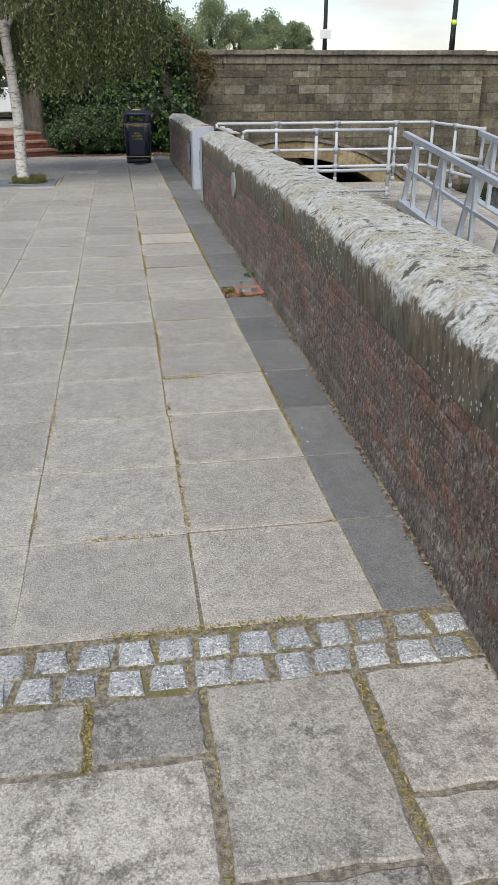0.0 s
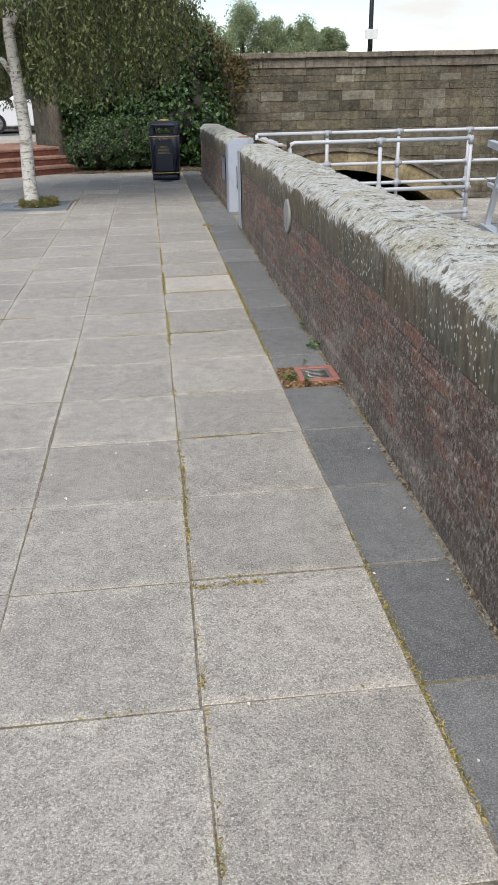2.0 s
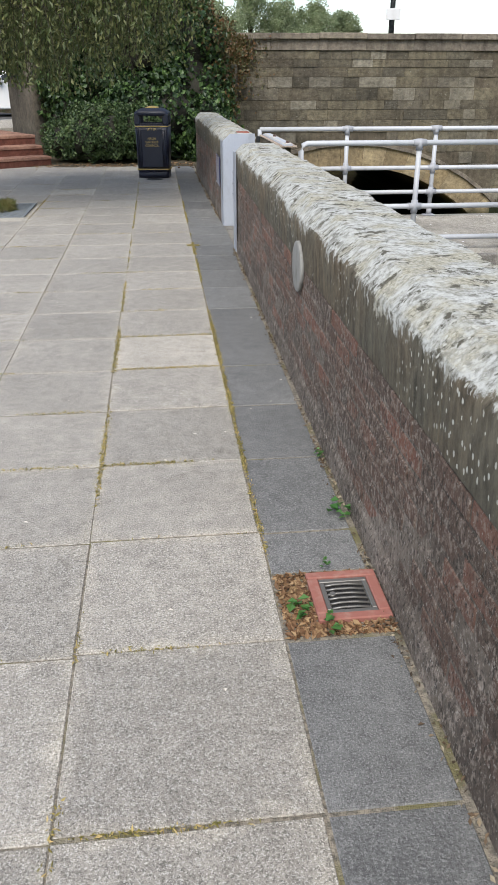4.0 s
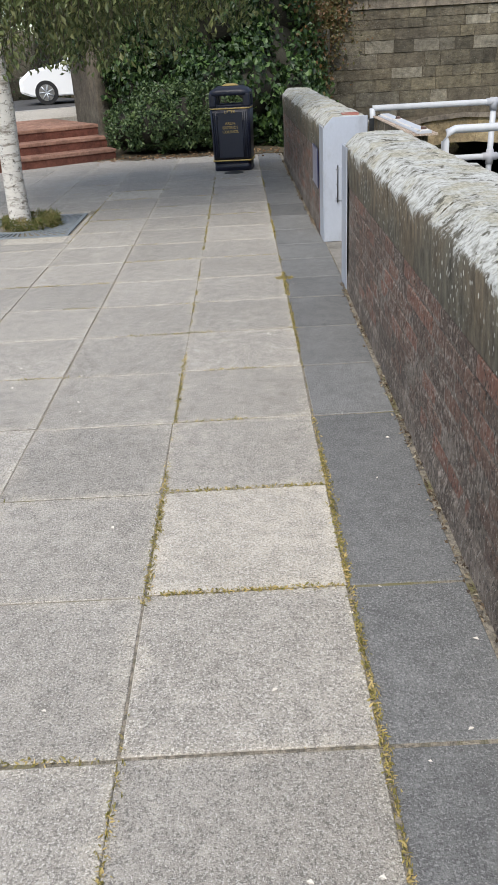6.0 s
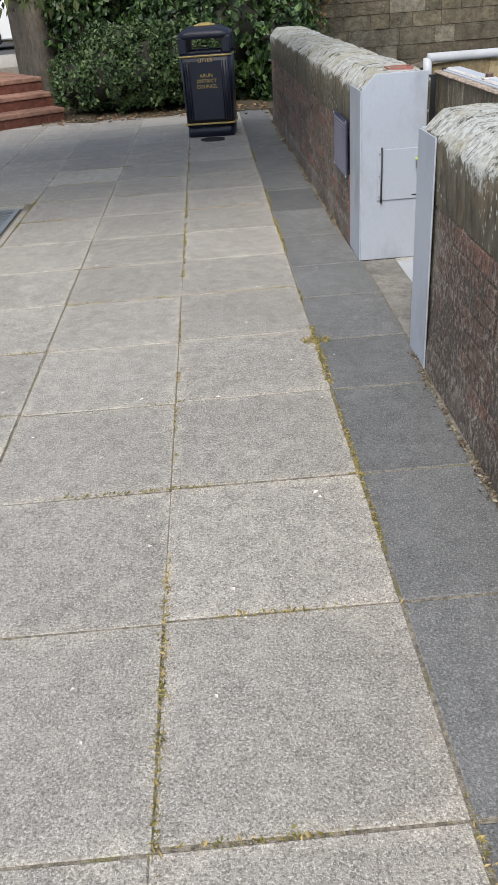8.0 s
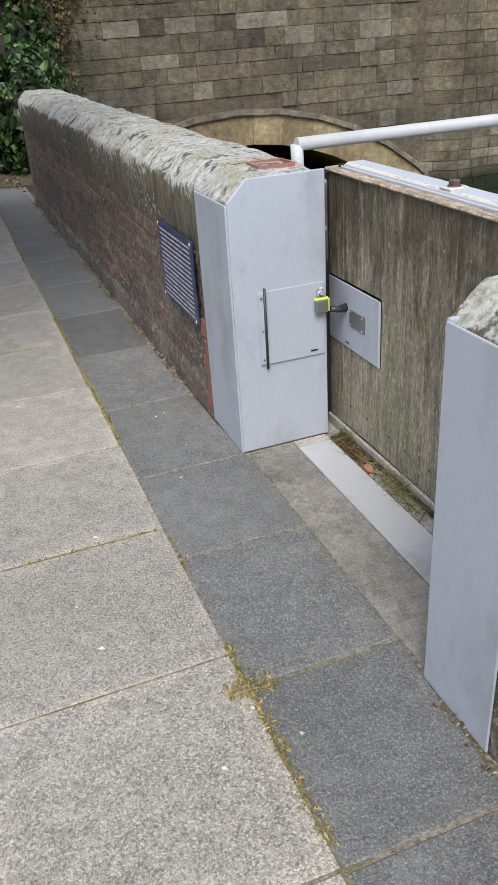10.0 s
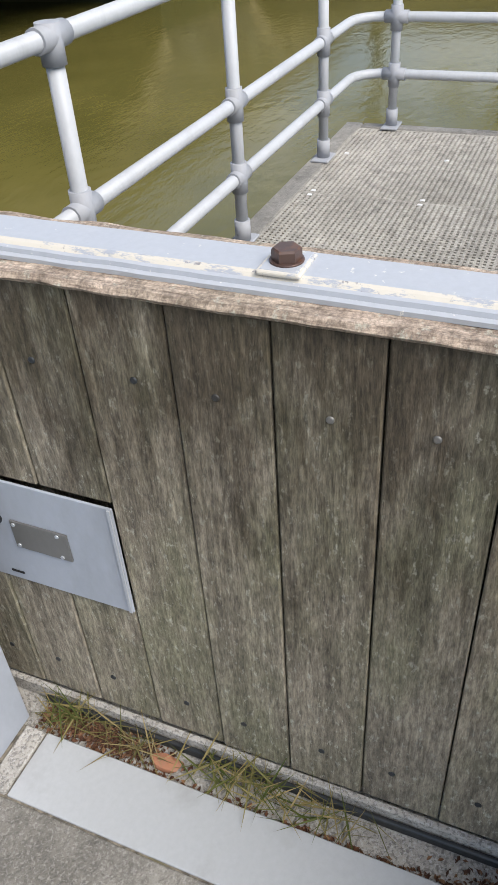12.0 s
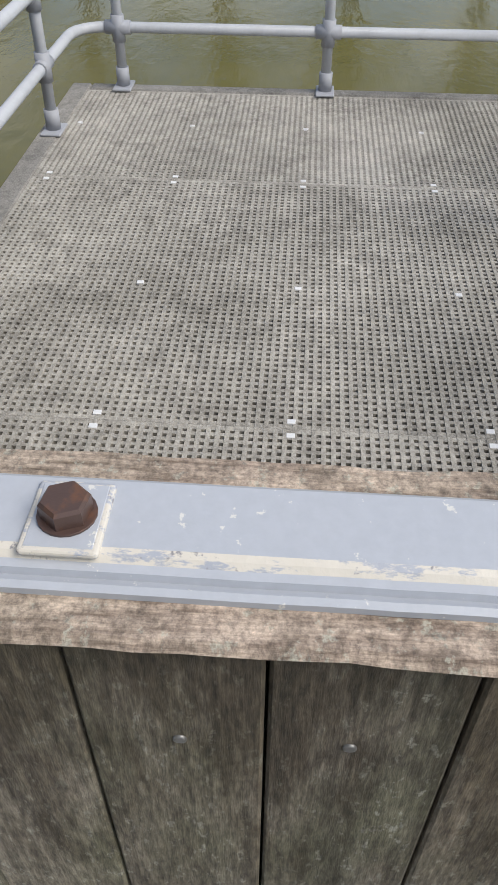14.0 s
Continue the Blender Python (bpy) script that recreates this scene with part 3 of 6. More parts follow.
build_ground()


# ---- the river wall ----
def wall_body(name, fx, y0, y1, back, label):
    """Brick wall core with a rough mortar face, from the river bed up to the coping."""
    ys = np.arange(y0, y1 + 0.01, (y1 - y0) / max(2, round((y1 - y0) / 0.4)))
    v, f = [], []
    for y in ys:
        x = fx(y)
        v += [(x - 0.008, y, -0.06), (x - 0.005, y, 0.085), (x + 0.004, y, 0.118), (x + 0.008, y, 0.66), (back, y, 0.66), (back, y, -2.6), (x + 0.2, y, -2.6)]
    for i in range(len(ys) - 1):
        for k in range(7):
            a, b = i * 7 + k, i * 7 + (k + 1) % 7
            f.append((a, a + 7, b + 7, b))
    f += [tuple(range(7))[::-1], tuple((len(ys) - 1) * 7 + k for k in range(7))]
    ob = raw(name, v, f, M["mortar"])
    return tagged(ob, label, "wall", kind="structure")


WALL_A = wall_body("wall_river_near", wall_x, -6.0, 12.195, 1.41, "old brick river wall, lichen-stained, under a stone coping")
WALL_B = wall_body("wall_river_far", wall2_x, 13.43, 18.9, 1.36, "old brick river wall beyond the flood gate")


def coping_block(y0, y1, fx, back, parent, seed):
    """One coping stone: upright face, weathered slope, flat top."""
    g = random.Random(seed)
    j = lambda s: g.uniform(-s, s)
    n = 15
    v, f = [], []
    dz = j(0.005)
    for i in range(n):
        y = y0 + (y1 - y0) * i / (n - 1)
        e = 0.005 if i in (0, n - 1) else 0.0
        x = fx(y)
        w = [0.015 * noise.noise(Vector((y * 7.0, q * 3.7, seed * 0.01))) + 0.006 * noise.noise(Vector((y * 23.0, q * 5.1, 2.0))) for q in range(8)]
        prof = [(x + 0.02 + e, 0.651), (x + 0.004 + e, 0.653), (x + 0.003 + e, 0.66), (x + e + w[0] * 0.4, 0.74), (x - 0.004 + e + w[1] * 0.5, 0.868 + dz + w[2]), (x + 0.006 + w[1] * 0.5, 0.884 + dz - e + w[2]),
                (x + 0.05 + w[3], 0.926 + dz - e + w[4] * 0.7), (x + 0.078 + w[3], 0.948 + dz - e + w[4] * 0.6), (x + 0.095 + w[3], 0.952 + dz - e + w[5] * 0.5),
                ((x + back) / 2, 0.955 + dz - e + w[6] * 0.6), (back - 0.03 + w[6], 0.95 + dz - e + w[7] * 0.5), (back + 0.012 - e, 0.915), (back + 0.012 - e, 0.652)]
        v += [(a, y, b) for a, b in prof]
    k = len(prof)
    for i in range(n - 1):
        for q in range(k):
            a, b = i * k + q, i * k + (q + 1) % k
            f.append((a, a + k, b + k, b))
    f += [tuple(range(k))[::-1], tuple((n - 1) * k + q for q in range(k))]
    ob = raw("coping_stone", v, f, M["coping"], parent, smooth=True)
    for ed in ob.data.edges:
        a, b = ed.vertices
        if abs(a - b) == k and a % k in (1, 5, 7, 10, 11):
            ed.use_edge_sharp = True
        elif abs(a - b) != k and (max(a, b) < k or min(a, b) >= (n - 1) * k):
            ed.use_edge_sharp = True
    return ob


def copings(y0, y1, fx, back, parent, seed):
    g = random.Random(seed)
    y = y0
    while y < y1 - 0.05:
        e = min(y1, y + g.uniform(0.85, 1.25))
        if y1 - e < 0.4:
            e = y1
        coping_block(y + 0.0015, e - 0.0015, fx, back, parent, int(y * 100))
        y = e


copings(-6.0, 12.225, wall_x, 1.41, WALL_A, 3)
copings(13.42, 18.92, wall2_x, 1.36, WALL_B, 4)


def bricks(y0, y1, fx, parent, p0, p1, seed):
    """Brick facing: those between p0 and p1 are pieces of their own, the rest one mesh."""
    g = random.Random(seed)
    vb, fb = [], []
    base = tablet(0.215, 0.066, 0.02, 0.004)
    shared = bpy.data.meshes.new("brick")
    # face looks towards -x
    sv = [(z * -1.0, x, y) for x, y, z in base[0]]
    shared.from_pydata(sv, [], [tuple(reversed(q)) for q in base[1]])
    shared.materials.append(M["brick"])
    for row in range(7):
        z = 0.155 + row * 0.0765
        y = y0 - (0.11 if row % 2 else 0.0)
        while y < y1:
            c = y + 0.11
            if c - 0.1 > y0 and c + 0.11 < y1:
                p = (fx(c) + g.uniform(0.0005, 0.0065), c, z)
                if p0 <= c <= p1:
                    ob = new("brick", shared)
                    ob.matrix_basis = pose(*p, g.uniform(-0.8, 0.8), 0, g.uniform(-0.7, 0.7))
                    ob.parent = parent
                else:
                    o = len(vb)
                    vb += [(p[0] + a, p[1] + b, p[2] + d) for a, b, d in sv]
                    fb += [tuple(o + i for i in reversed(q)) for q in base[1]]
            y += 0.2255
    rest = raw("brick_facing", vb, fb, M["brick_far"], parent)
    rest["kind"] = "stuff"


# ---- the bridge ----
BY = 24.2
ARCH1 = (5.0, -0.47, 4.7, 0.0, 5.6)        # middle, inner crown, inner radius, outer crown, outer radius
ARCH2 = (16.6, -1.45, 5.2, 2.2)              # middle, springing, half width, rise
ARCH2_R = (ARCH2[2] ** 2 + ARCH2[3] ** 2) / (2 * ARCH2[3])
ARCH2_C = ARCH2[1] + ARCH2[3] - ARCH2_R
ARCH2_A = math.asin(ARCH2[2] / ARCH2_R)
ARCH3_X = 33.4


def arch1_in(x):
    d = x - ARCH1[0]
    return ARCH1[1] - ARCH1[2] + math.sqrt(max(ARCH1[2] ** 2 - d * d, 0)) if abs(d) < ARCH1[2] - 0.4 else -9


def great_arch(d, grow):
    """Height of a great arch's soffit at d from its middle."""
    return ARCH2_C + math.sqrt((ARCH2_R + grow) ** 2 - d * d) if abs(d) <= ARCH2[2] + 0.72 * grow + 0.001 else -9


def arch2_in(x, grow=0.0):
    return great_arch(x - ARCH2[0], grow)


def arch3_in(x, grow=0.0):
    return great_arch(x - ARCH3_X, grow)


def underside(x):
    return max(-2.6, arch1_in(x), arch2_in(x), arch3_in(x))


def build_bridge():
    # extra depth keeps the arches dark inside
    x0, x1, back = -2.6, 60.0, BY + 14.0
    xs = sorted(set([round(x, 3) for x in np.arange(x0, x1, 0.2)] + [round(v, 3) for v in (1.02, 8.98, 11.395, 11.4, 21.8, 21.805, 28.195, 28.2, 38.6, 38.605, x1)]))
    v, f = [], []
    for x in xs:
        u = underside(x)
        v += [(x, BY, u), (x, BY, 2.05), (x, back, 2.05), (x, back, u)]
    for i in range(len(xs) - 1):
        a = i * 4
        for k in range(4):
            b = (k + 1) % 4
            f.append((a + k, a + 4 + k, a + 4 + b, a + b))
    f += [(0, 1, 2, 3), tuple((len(xs) - 1) * 4 + k for k in (3, 2, 1, 0))]
    body = tagged(raw("bridge", v, f, M["mortar_dark"]), "old sandstone road bridge with low segmental arches over the river", "bridge", kind="structure")
    # pier between the arches, canted forward, and the next one
    for px in (8.75, 25.2):
        part("pier", bm_prism([(px - 0.2, BY + 0.05), (px + 0.45, BY - 0.32), (px + 1.75, BY - 0.32), (px + 1.75, BY + 0.05)], -2.6, 2.05, 0.02), M["mortar_dark"], body)
    # parapet coping: string course and cap
    g = random.Random(8)
    edge = [(-2.6, BY), (8.55, BY), (9.2, BY - 0.32), (10.5, BY - 0.32), (10.5, BY), (60.0, BY)]
    for (xa, ya), (xb, yb) in zip(edge, edge[1:]):
        length = math.hypot(xb - xa, yb - ya)
        n = max(1, round(length / 1.15))
        for i in range(n):
            a, b = (i + 0.004) / n, (i + 0.996) / n
            pa, pb = (xa + (xb - xa) * a, ya + (yb - ya) * a), (xa + (xb - xa) * b, ya + (yb - ya) * b)
            if xa == xb:
                continue
            zt = g.uniform(-0.008, 0.008)
            part("parapet_course", bm_prism([(pa[0], pa[1] - 0.05), (pb[0], pb[1] - 0.05), (pb[0], BY + 0.45), (pa[0], BY + 0.45)], 2.052, 2.27 + zt), M["bridge_coping"], body)
            part("parapet_cap", bm_prism([(pa[0], pa[1] - 0.13), (pb[0], pb[1] - 0.13), (pb[0], BY + 0.5), (pa[0], BY + 0.5)], 2.274 + zt, 2.40 + zt, 0.015), M["bridge_coping"], body)
    # voussoirs and hood of the small arch
    cx, zi, ri, zo, ro = ARCH1
    n = 15
    ci, co = zi - ri, zo - ro
    for i in range(n):
        t0, t1 = [(-0.84 + 1.68 * (i + q) / n) for q in (0.008, 0.992)]
        q = [(cx + ri * math.sin(t0), ci + ri * math.cos(t0)), (cx + ri * math.sin(t1), ci + ri * math.cos(t1)),
             (cx + ro * math.sin(t1 * 0.93), co + ro * math.cos(t1 * 0.93)), (cx + ro * math.sin(t0 * 0.93), co + ro * math.cos(t0 * 0.93))]
        pr = g.uniform(0.01, 0.022)
        vv = [(x, BY - pr, z) for x, z in q] + [(x, BY + 0.3, z) for x, z in q]
        raw("voussoir", vv, BOX_F, M["voussoir"], body)
    for i in range(12):
        t0, t1 = [(-0.80 + 1.60 * (i + q) / 12) for q in (0.0, 1.0)]
        q = [(cx + r * math.sin(t), co + r * math.cos(t)) for r, t in ((ro + 0.012, t0), (ro + 0.012, t1), (ro + 0.10, t1), (ro + 0.10, t0))]
        vv = [(x, BY - 0.075, z) for x, z in q] + [(x, BY + 0.1, z) for x, z in q]
        raw("hood_mould", vv, BOX_F, M["bridge_coping"], body)
    # voussoirs of the great arches
    for mid in (ARCH2[0], ARCH3_X):
        n = 25
        for i in range(n):
            t0, t1 = [ARCH2_A * (2 * (i + q) / n - 1) for q in (0.008, 0.992)]
            q = [(mid + r * math.sin(t), ARCH2_C + r * math.cos(t)) for r, t in
                 ((ARCH2_R, t0), (ARCH2_R, t1), (ARCH2_R + 0.5, t1), (ARCH2_R + 0.5, t0))]
            pr = g.uniform(0.012, 0.03)
            raw("voussoir", [(x, BY - pr, z) for x, z in q] + [(x, BY + 0.3, z) for x, z in q], BOX_F, M["voussoir"], body)
    # ashlar blocks
    vb, fb = [], []
    z = -2.55
    course = 0
    while z < 2.0:
        h = g.choice((0.17, 0.20, 0.23, 0.27)) if z > -2 else 0.4
        h = min(h, 2.045 - z)
        x = -2.6 + g.uniform(0.1, 0.6)
        while x < 44:
            w = g.choice((0.3, 0.38, 0.5, 0.62, 0.9)) * g.uniform(0.9, 1.1)
            a, b = x + 0.007, x + w - 0.007
            mids = [a + (b - a) * k / 4 for k in range(5)]
            top1 = max([co + math.sqrt(max((ro + 0.11) ** 2 - (m - cx) ** 2, 0)) if abs(m - cx) < 4.6 else -9 for m in mids])
            clear = all(z > max(arch2_in(m, 0.5), arch3_in(m, 0.5)) + 0.01 for m in mids) and z > top1 + 0.01
            clear = clear and not (8.5 < b and a < 10.52) and not (24.9 < b and a < 27.0)
            if clear and h > 0.08:
                pr = g.uniform(0.006, 0.026)
                vv = [(a, BY - pr, z + 0.004), (b, BY - pr, z + 0.004), (b, BY + 0.02, z + 0.004), (a, BY + 0.02, z + 0.004),
                      (a, BY - pr, z + h - 0.006), (b, BY - pr, z + h - 0.006), (b, BY + 0.02, z + h - 0.006), (a, BY + 0.02, z + h - 0.006)]
                if 2.2 < a < 10.5:
                    raw("stone", vv, BOX_F, M["bridge"], body)
                else:
                    o = len(vb)
                    vb += vv
                    fb += [tuple(o + i for i in q) for q in BOX_F]
            x += w
        # blocks of the canted pier
        for pa, pb in (((8.55, BY + 0.05), (9.2, BY - 0.32)), ((9.2, BY - 0.32), (9.85, BY - 0.32)), ((9.85, BY - 0.32), (10.5, BY - 0.32))):
            if h <= 0.08:
                continue
            d = Vector((pb[0] - pa[0], pb[1] - pa[1]))
            nn = Vector((d.y, -d.x)).normalized() * g.uniform(0.006, 0.02)
            cut = g.uniform(0.35, 0.65)
            for s0, s1 in ((0.01, cut - 0.01), (cut + 0.01, 0.99)):
                p, q = Vector(pa) + d * s0, Vector(pa) + d * s1
                lo = [(p.x + nn.x, p.y + nn.y), (q.x + nn.x, q.y + nn.y), (q.x - nn.x * 0.5, q.y - nn.y * 0.5), (p.x - nn.x * 0.5, p.y - nn.y * 0.5)]
                raw("stone", [(*c, z + 0.008) for c in lo] + [(*c, z + h - 0.006) for c in lo], BOX_F, M["bridge"], body)
        z += h
        course += 1
    rest = raw("stone_facing", vb, fb, M["bridge_far"], body)
    rest["kind"] = "stuff"


build_bridge()


def lamp_post(x, r, zsign):
    p = thing("lamp_post", "slim dark lamp post rising behind the bridge parapet", "lamp post", "bridge lamp posts", (x, BY + 1.0, 2.05))
    part("pole", bm_tube([(0, 0, 0), (0, 0, 1.2), (0.0, 0, 6.0)], [r * 1.25, r, r * 0.7], 12), M["pole"], p)
    part("lantern", bm_box(-0.14, 0.14, -0.5, 0.12, 6.0, 6.12, 0.04, 2), M["pole"], p)
    if zsign:
        part("sign_plate", bm_box(-0.17, 0.17, -r - 0.03, -r - 0.008, zsign, zsign + 0.24, 0.006), M["white_paint"], p, "small white sign plate")
    else:
        part("band", bm_tube([(0, 0, 1.05), (0, 0, 1.2)], r * 1.15, 12), M["brass"], p, "yellow band")
    return p


lamp_post(6.05, 0.06, 0.68)
lamp_post(10.0, 0.075, 0)


# ---- steps, road and retaining wall beyond the trees ----
def build_steps():
    ax, ay = -2.0, 21.55
    d = Vector((-0.85, -0.50)).normalized()
    nrm = Vector((-d.y, d.x))
    if nrm.y < 0:
        nrm = -nrm
    st = thing("brick_steps", "three worn red-brick steps up to the street", "steps", kind="structure")
    foot = Vector((-1.66, 20.22))
    rise = 0.165
    for i, back in enumerate((0.0, 0.37, 0.78)):
        o = foot + nrm * back - d * (0.0, 0.02, 0.05)[i]
        far = o + d * 16
        depth = 1.0 if i < 2 else 2.4
        part("riser", bm_prism([tuple(o), tuple(far), tuple(far + nrm * 3), tuple(o + nrm * 2.6)], rise * i - (0.1 if i == 0 else 0.0), rise * i + 0.11, 0.004), M["brick_step"], st)
        part("tread", bm_prism([tuple(o - nrm * 0.014 - d * 0.01), tuple(far - nrm * 0.014), tuple(far + nrm * depth), tuple(o + nrm * depth)], rise * i + 0.112, rise * (i + 1), 0.008), M["step_tread"], st)
    o = Vector((ax, ay)) + nrm * 1.9 - d * 4
    far = o + d * 60
    tagged(finish("pavement", bm_prism([tuple(o), tuple(far), tuple(far + nrm * 3.2), tuple(o + nrm * 3.2)], 0.0, 0.492), M["slab"]), "grey street pavement above the steps", "pavement", kind="structure")
    k0 = o + nrm * 3.204
    tagged(finish("kerb", bm_prism([tuple(k0), tuple(k0 + d * 60), tuple(k0 + d * 60 + nrm * 0.16), tuple(k0 + nrm * 0.16)], 0.0, 0.505, 0.01), M["kerb"]), "pale concrete kerb along the street", "kerb", kind="structure")
    r0 = k0 + nrm * 0.164
    tagged(finish("road", bm_prism([tuple(r0), tuple(r0 + d * 60), tuple(r0 + d * 60 + nrm * 9), tuple(r0 + nrm * 9)], 0.0, 0.38), M["asphalt"]), "grey asphalt street", "road", kind="structure")
    l0 = r0 + nrm * 0.35
    tagged(finish("road_line", bm_prism([tuple(l0), tuple(l0 + d * 60), tuple(l0 + d * 60 + nrm * 0.1), tuple(l0 + nrm * 0.1)], 0.376, 0.384), M["white_paint"]), "white line along the street edge", "road marking", kind="structure")
    return r0, d, nrm


ROAD0, RD, RN = build_steps()
tagged(finish("retaining_wall", bm_prism([(-2.02, 21.75), (-2.1, 21.72), (-2.78, 23.2), (-2.78, BY), (2.2, BY), (2.2, BY - 0.3), (-1.2, 22.75)], -0.1, 1.75, 0.03), M["rubble"]),
       "grey rendered retaining wall overgrown with ivy", "wall", kind="structure")


# ---- plants ----
def core_blob(name, balls, material, parent, seed):
    """A dark lumpy core that stands for the shade inside a mass of leaves."""
    bm = bmesh.new()
    for i, (c, r) in enumerate(balls):
        res = bmesh.ops.create_icosphere(bm, subdivisions=3, radius=1.0)
        for v in res["verts"]:
            n = v.co.normalized()
            k = 0.68 + 0.2 * noise.noise(n * 2.3 + Vector((seed, i, 0)))
            v.co = Vector((c[0] + n.x * r[0] * k, c[1] + n.y * r[1] * k, max(c[2] + n.z * r[2] * k, 0.01)))
    for f in bm.faces:
        f.smooth = True
    return part(name, bm, material, parent)


def ball_points(balls, count, g, depth=0.16, low=0.02):
    """Points on and a little inside the balls' skin, with their outward ways."""
    wts = np.array([r[0] * r[2] + r[1] * r[2] + r[0] * r[1] for _, r in balls])
    pick = g.choice(len(balls), count, p=wts / wts.sum())
    c = np.array([b[0] for b in balls])[pick]
    r = np.array([b[1] for b in balls])[pick]
    n = g.normal(0, 1, (count, 3))
    n /= np.linalg.norm(n, axis=1, keepdims=True)
    lump = np.array([noise.noise(Vector((q[0] * 4.6 + p, q[1] * 4.6, q[2] * 4.6))) for q, p in zip(n, pick)])
    k = 0.98 + 0.14 * lump * 2.2 - depth * g.random(count) ** 1.7 + 0.08 * (g.random(count) > 0.93)
    pts = c + n * r * k[:, None]
    keep = pts[:, 2] > low
    nn = n / r
    nn /= np.linalg.norm(nn, axis=1, keepdims=True)
    return pts[keep], nn[keep]


IVY = [((-1.5, 22.6, 1.9), (1.0, 0.9, 1.4)), ((-0.6, 22.3, 1.5), (1.1, 1.0, 1.7)), ((-1.0, 22.8, 3.1), (1.4, 1.0, 1.2)), ((0.3, 22.3, 2.3), (1.1, 1.1, 1.25)),
       ((0.9, 22.2, 1.1), (1.0, 1.2, 1.15)), ((1.2, 22.7, 2.0), (0.85, 1.0, 0.8)), ((0.3, 21.6, 0.7), (1.2, 1.2, 0.9)), ((1.35, 21.3, 0.5), (0.55, 1.2, 0.75)),
       ((-0.1, 22.9, 3.0), (0.9, 0.9, 0.8)), ((1.5, 23.5, 1.2), (0.6, 0.7, 1.1)), ((-2.3, 22.9, 2.5), (0.8, 0.9, 0.9)), ((-2.2, 23.3, 3.4), (1.3, 1.0, 1.0)), ((1.55, 23.6, 2.1), (0.5, 0.5, 0.4)), ((-2.75, 23.0, 2.3), (0.5, 0.8, 0.65)), ((-1.5, 22.1, 1.0), (0.5, 0.7, 1.1)), ((-2.2, 22.5, 2.0), (0.45, 0.55, 0.5))]


def build_ivy():
    g = np.random.default_rng(5)
    t = thing("ivy_bank", "dense dark green ivy and climbers smothering the wall", "ivy", kind="stuff")
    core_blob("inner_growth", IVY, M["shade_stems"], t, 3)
    p, n = ball_points(IVY, 125000, g, 0.42)
    front = p[:, 1] < 23.9
    p, n = p[front], n[front]
    # hanging swags with dark hollows between them
    tuft = np.array([noise.noise(Vector((a * 1.5, b * 1.5, c * 0.9))) + 0.6 * noise.noise(Vector((a * 4.2, b * 4.2, c * 2.4))) for a, b, c in p])
    p = p + n * (0.16 * tuft)[:, None]
    keep = tuft + g.normal(0, 0.08, len(p)) > -0.17
    p, n = p[keep], n[keep]
    warm = (p[:, 0] + 0.35 * (p[:, 2] - 1.6) + g.normal(0, 0.22, len(p)) > 1.75)
    leaves("ivy_leaves", p[~warm], n[~warm], 0.092, M["ivy"], t, 0.85, 0.9, 6, 0.75)
    leaves("creeper_leaves", p[warm], n[warm], 0.075, M["ivy_warm"], t, 0.7, 0.9, 7, 0.8)
    # creeper thinning out over the bridge wall
    m = 5200
    x = 1.6 + np.abs(g.normal(0, 0.42, m))
    z = 2.35 - np.abs(g.normal(0, 0.55, m))
    q = np.stack([x, BY - 0.06 - 0.1 * g.random(m), z], 1)
    q = q[(z > 0.2) & (x < 3.2)]
    leaves("wall_creeper", q, np.tile((0.0, -1.0, 0.2), (len(q), 1)), 0.06, M["ivy_warm"], t, 0.7, 0.8, 9, 0.7)


build_ivy()


def build_shrub():
    g = np.random.default_rng(15)
    balls = [((-1.45, 20.75, 0.38), (0.42, 0.5, 0.44)), ((-1.0, 20.6, 0.46), (0.5, 0.55, 0.46)), ((-0.5, 20.55, 0.50), (0.5, 0.55, 0.5)), ((-0.05, 20.6, 0.55), (0.5, 0.6, 0.52)), ((-0.8, 20.9, 0.75), (0.6, 0.5, 0.3))]
    t = thing("clipped_shrub", "low clipped green shrub at the foot of the ivy", "shrub")
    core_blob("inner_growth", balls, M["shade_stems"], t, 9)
    p, n = ball_points(balls, 21000, g, 0.3, 0.1)
    tuft = np.array([noise.noise(Vector((a * 5.0, b * 5.0, c * 5.0))) for a, b, c in p])
    p = p + n * (0.13 * tuft)[:, None]
    keep = tuft + g.normal(0, 0.1, len(p)) > -0.22
    p, n = p[keep], n[keep]
    leaves("foliage", p, n, 0.062, M["shrub"], t, 0.6, 0.0, 16, 0.8)
    # litter under the shrub
    k = 700
    q = np.stack([g.uniform(-2.0, 1.0, k), g.normal(20.1, 0.2, k), g.uniform(0.004, 0.02, k)], 1)
    s = leaves("leaf_litter", q[q[:, 1] < 21], np.tile((0, 0, 1.0), (int((q[:, 1] < 21).sum()), 1)), 0.05, M["straw"], None, 0.6, 0, 17, 0.4)
    tagged(s, "dry brown leaves lying at the edge of the planting", "leaf litter", kind="stuff")
    bed = [(-2.2, 21.0)] + [(-2.0 + 0.25 * i, 20.0 + 0.16 * math.sin(i * 1.7) - 0.08 * (i > 8)) for i in range(12)] + [(1.25, 19.7), (1.25, 22.5), (-1.2, 22.5), (-2.2, 21.9)]
    tagged(finish("planting_bed", bm_prism(bed, -0.054, 0.012), M["earth"]), "bare brown soil of the planting bed", "soil", kind="structure")


build_shrub()


